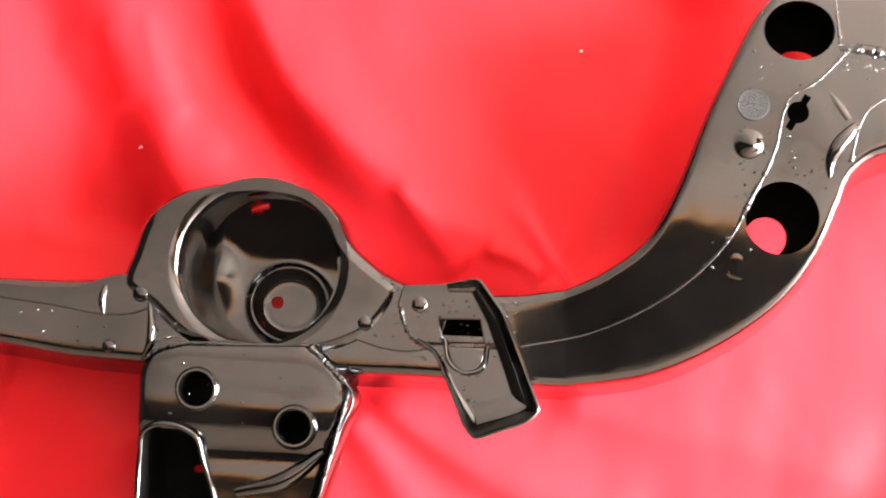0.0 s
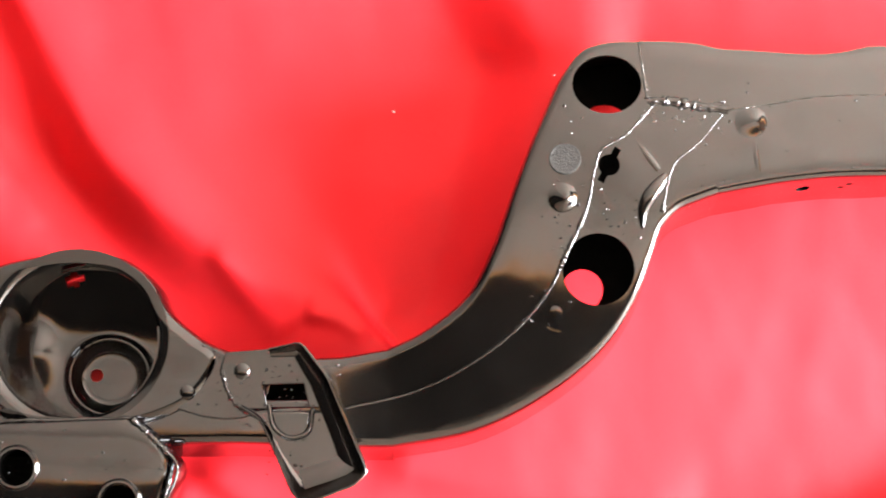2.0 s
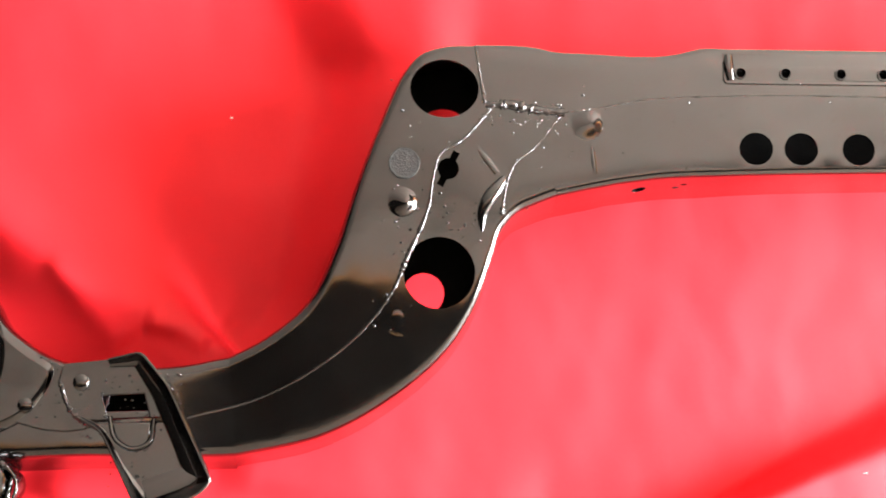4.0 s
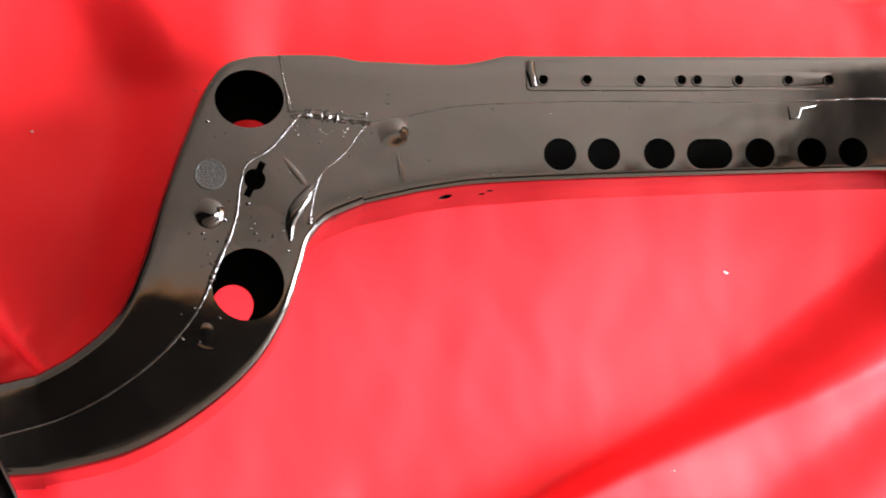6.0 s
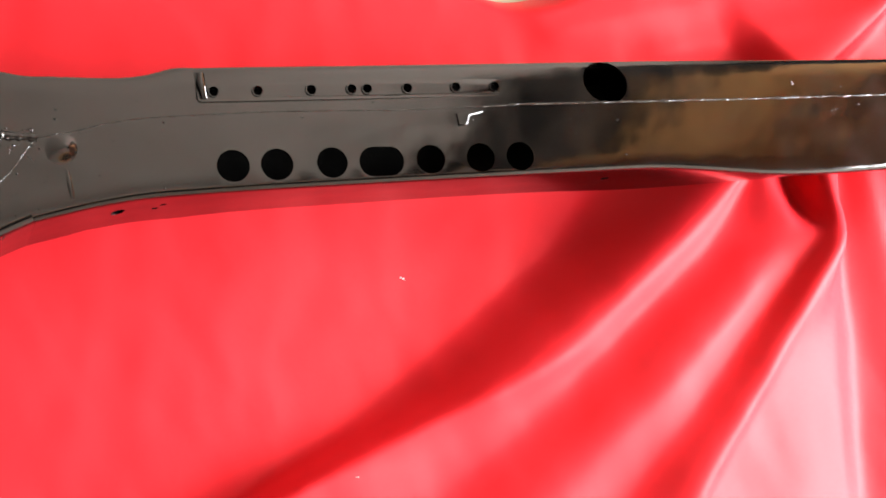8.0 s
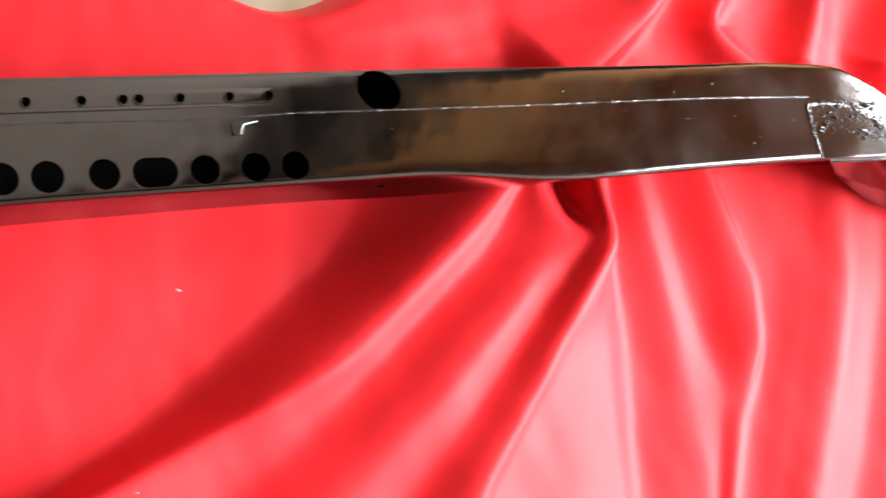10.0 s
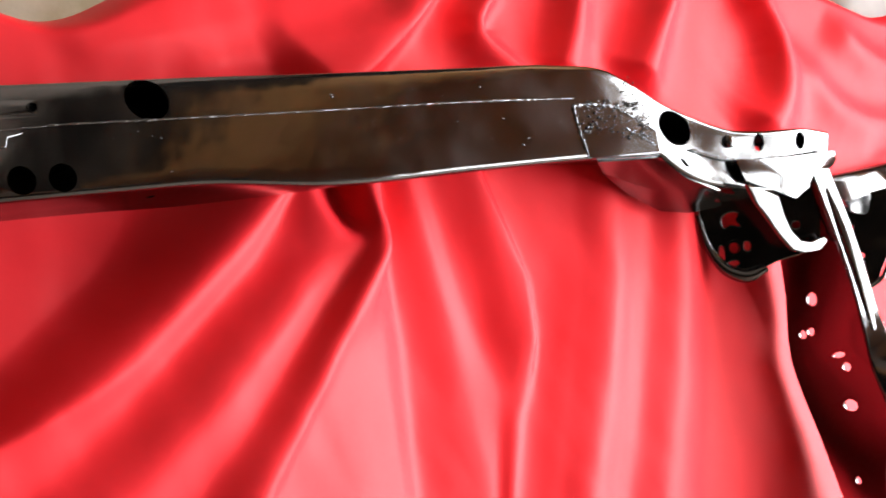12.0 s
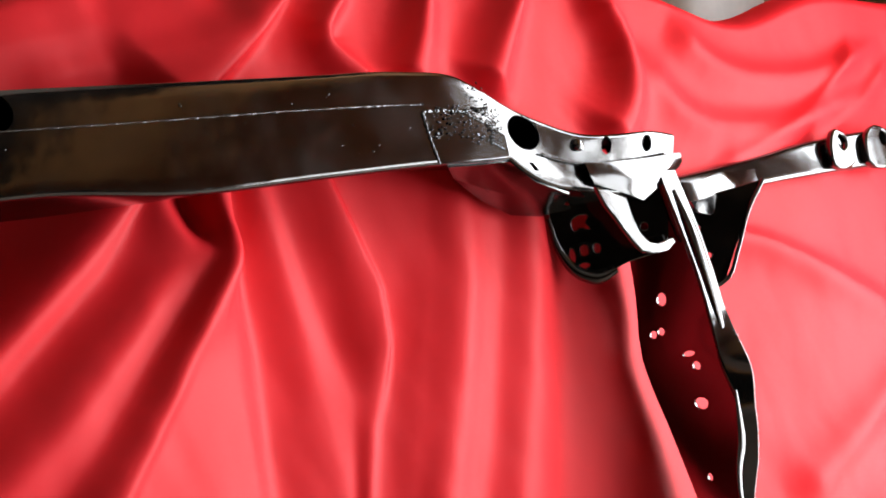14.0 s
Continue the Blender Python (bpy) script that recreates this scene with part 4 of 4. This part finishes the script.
part("hook", plate("hook", [(1.789, -0.054), (1.846, -0.074), (1.851, -0.103), (1.859, -0.126), (1.872, -0.140), (1.888, -0.144), (1.904, -0.141), (1.922, -0.138), (1.926, -0.147), (1.906, -0.157), (1.876, -0.159), (1.853, -0.153), (1.836, -0.135), (1.819, -0.109), (1.800, -0.082)], 0.010, 0.007, black, (), 0.0028, 60), horn, "bright glossy curved steel hook")
TURN = Matrix.Translation((1.87, -0.05, -0.06)) @ Matrix.Rotation(radians(-38), 4, "Y") @ Matrix.Rotation(radians(9), 4, "X") @ Matrix.Translation((0, 0.05, 0))
perf_mesh = plate("perforated_bracket", spline([(-0.075, -0.050), (-0.082, -0.085), (-0.074, -0.125), (-0.055, -0.158), (-0.03, -0.170), (0.02, -0.160), (0.075, -0.150), (0.075, -0.05)], 5, True).tolist(), 0, 0.004, black,
    [spline([(-0.050, -0.086), (-0.040, -0.080), (-0.026, -0.083), (-0.031, -0.092), (-0.026, -0.101), (-0.040, -0.097), (-0.048, -0.100)], 3, True).tolist(), circle(-0.040, -0.130, 0.006, 0.009), circle(-0.021, -0.131, 0.005, 0.007), circle(-0.058, -0.135, 0.004, 0.011), circle(-0.044, -0.152, 0.008, 0.004), circle(0.052, -0.114, 0.005)])
perf_mesh.transform(TURN)
perf = part("perforated_bracket", perf_mesh, horn)
lip_mesh = tube("lip", [(-0.082, -0.075, 0), (-0.075, -0.125, 0.002), (-0.054, -0.160, 0.004), (-0.03, -0.172, 0.006), (0.0, -0.165, 0.006)], [0.003, 0.006, 0.009, 0.010, 0.006], black, 12, 0, 8, 1, 0.8)
lip_mesh.transform(TURN)
part("lip", lip_mesh, perf)
ring_mesh = lathe("bolt_ring", [(0.012, -0.001), (0.011, 0.004), (0.008, 0.004), (0.0075, -0.001)], -0.040, -0.130, black, 24)
ring_mesh.transform(TURN)
part("bolt_ring", ring_mesh, perf)

# an open channel: web with punched holes, and a narrow front flange
WEB_FRONT = [(1.930, -0.04), (1.950, -0.123), (1.966, -0.205), (1.972, -0.285), (1.974, -0.33), (1.990, -0.395), (1.977, -0.458), (1.950, -0.53), (1.93, -0.80), (1.93, -1.24)]
WEB_BACK = [(1.968, -0.04), (1.968, -0.123), (1.962, -0.205), (1.947, -0.30), (1.955, -0.345), (1.970, -0.40), (1.985, -0.46), (2.001, -0.53), (2.02, -0.80), (2.02, -1.24)]
ACROSS = Matrix.Rotation(radians(90), 4, "Y")               # turns a cutter to point along the rail


def bored(z, y, r, r2=None):
    """A hole through the web at depth z."""
    return (circle(-z, y, r, r2, n=16), 1.85, 2.1, ACROSS)


web_rows = [[(x0 + (x1 - x0) * k / 4, y0 + (y1 - y0) * k / 4, -0.002 - 0.122 * k / 4) for (x0, y0), (x1, y1) in zip(spline(WEB_FRONT, 3), spline(WEB_BACK, 3))] for k in range(5)]
leg = part("rear_crossmember", cut("rear_crossmember", shell("rear_crossmember", web_rows, black), [bored(-0.047, -0.305, 0.010, 0.004), bored(-0.040, -0.324, 0.0065), bored(-0.056, -0.379, 0.011, 0.009), bored(-0.098, -0.267, 0.006),
    bored(-0.084, -0.265, 0.006), bored(-0.075, -0.487, 0.006), bored(-0.075, -0.219, 0.009, 0.010)], black), chassis)
flange_right = [(1.968, -0.04), (1.990, -0.123), (2.004, -0.205), (2.011, -0.285), (2.015, -0.34), (2.012, -0.40), (1.998, -0.462), (1.968, -0.53), (1.96, -0.80), (1.96, -1.24)]
leg_flange = plate("front_flange", [*spline(WEB_FRONT, 4).tolist(), *spline(flange_right, 4).tolist()[::-1]], 0.001, 0.006, black, (), 0.0025)
for v in leg_flange.vertices:                               # twist added down the leg so the lower flange mirrors less window
    x0 = np.interp(-v.co.y, [-y for x, y in WEB_FRONT], [x for x, y in WEB_FRONT])
    v.co.z += (v.co.x - x0) * 0.55 * float(np.clip((-0.25 - v.co.y) / 0.1, 0, 1))
part("front_flange", leg_flange, leg)
# beads added to catch the white highlight along the flange edge
part("highlight_bead", tube("highlight_bead", [(1.955, -0.07, 0.002), (1.970, -0.123, 0.003), (1.984, -0.205, 0.002), (1.992, -0.285, 0.001)], [0.004, 0.010, 0.010, 0.006], black, 14, 0, 8, 1, 0.4), leg)
part("highlight_bead", tube("highlight_bead", [(1.982, -0.370, 0.008), (1.977, -0.406, 0.008), (1.970, -0.442, 0.008), (1.952, -0.479, 0.008), (1.943, -0.518, 0.008), (1.947, -0.559, 0.008)], [0.003, 0.006, 0.008, 0.006, 0.005, 0.004], black, 14, 0, 8, 1, 0.5), leg)

BACK = [(1.99, -0.040, 2.01, -0.10, -0.11, -0.01), (2.085, -0.035, 2.106, -0.09, -0.115, -0.015), (2.281, -0.017, 2.27, -0.066, -0.12, -0.022), (2.42, -0.002, 2.41, -0.060, -0.115, -0.015), (2.60, 0.006, 2.61, -0.056, -0.1), (2.95, 0.0, 2.95, -0.06, -0.1)]
rear = part("rear_rail", loft("rear_rail", BACK, 0.06, 0.007, black), chassis)
part("saddle", shell("saddle", [[(2.06, -0.05, -0.075), (2.11, -0.052, -0.088), (2.16, -0.040, -0.082), (2.21, -0.042, -0.094), (2.26, -0.040, -0.096)],
     [(2.06, -0.075, -0.070), (2.11, -0.086, -0.080), (2.16, -0.066, -0.072), (2.21, -0.068, -0.088), (2.26, -0.062, -0.094)],
     [(2.08, -0.098, -0.075), (2.12, -0.104, -0.085), (2.16, -0.088, -0.080), (2.21, -0.088, -0.092), (2.26, -0.078, -0.096)]], black, 60), rear)
gusset_turn = Matrix.Translation((2.06, -0.07, -0.125)) @ Matrix.Rotation(radians(-35), 4, "Y") @ Matrix.Rotation(radians(8), 4, "X") @ Matrix.Translation((0, 0.07, 0))
gusset_mesh = plate("rear_gusset", [(0, -0.08), (0.165, -0.066), (0.135, -0.105), (0.08, -0.204), (0.06, -0.214), (0, -0.20)], 0, 0.004, black, [circle(0.05, -0.12, 0.004), circle(0.06, -0.165, 0.004)])
gusset_mesh.transform(gusset_turn)
part("rear_gusset", gusset_mesh, rear)
edge_mesh = tube("gusset_edge", [(0.165, -0.066, 0.002), (0.135, -0.105, 0.003), (0.105, -0.165, 0.003), (0.08, -0.206, 0.003), (0.06, -0.215, 0.003)], 0.0035, black)
edge_mesh.transform(gusset_turn)
part("gusset_edge", edge_mesh, rear)
for x, w in ((2.488, 0.028), (2.60, 0.045)):
    part("mount_lug", plate("mount_lug", spline([(x - w, -0.050), (x - w * 0.8, -0.004), (x - w * 0.2, 0.012), (x + w * 0.4, 0.006), (x + w, -0.012), (x + w, -0.050)], 4, True).tolist(), -0.088, 0.014, black, [circle(x + w * 0.2, -0.012, 0.010, 0.012)], 0.004), rear)
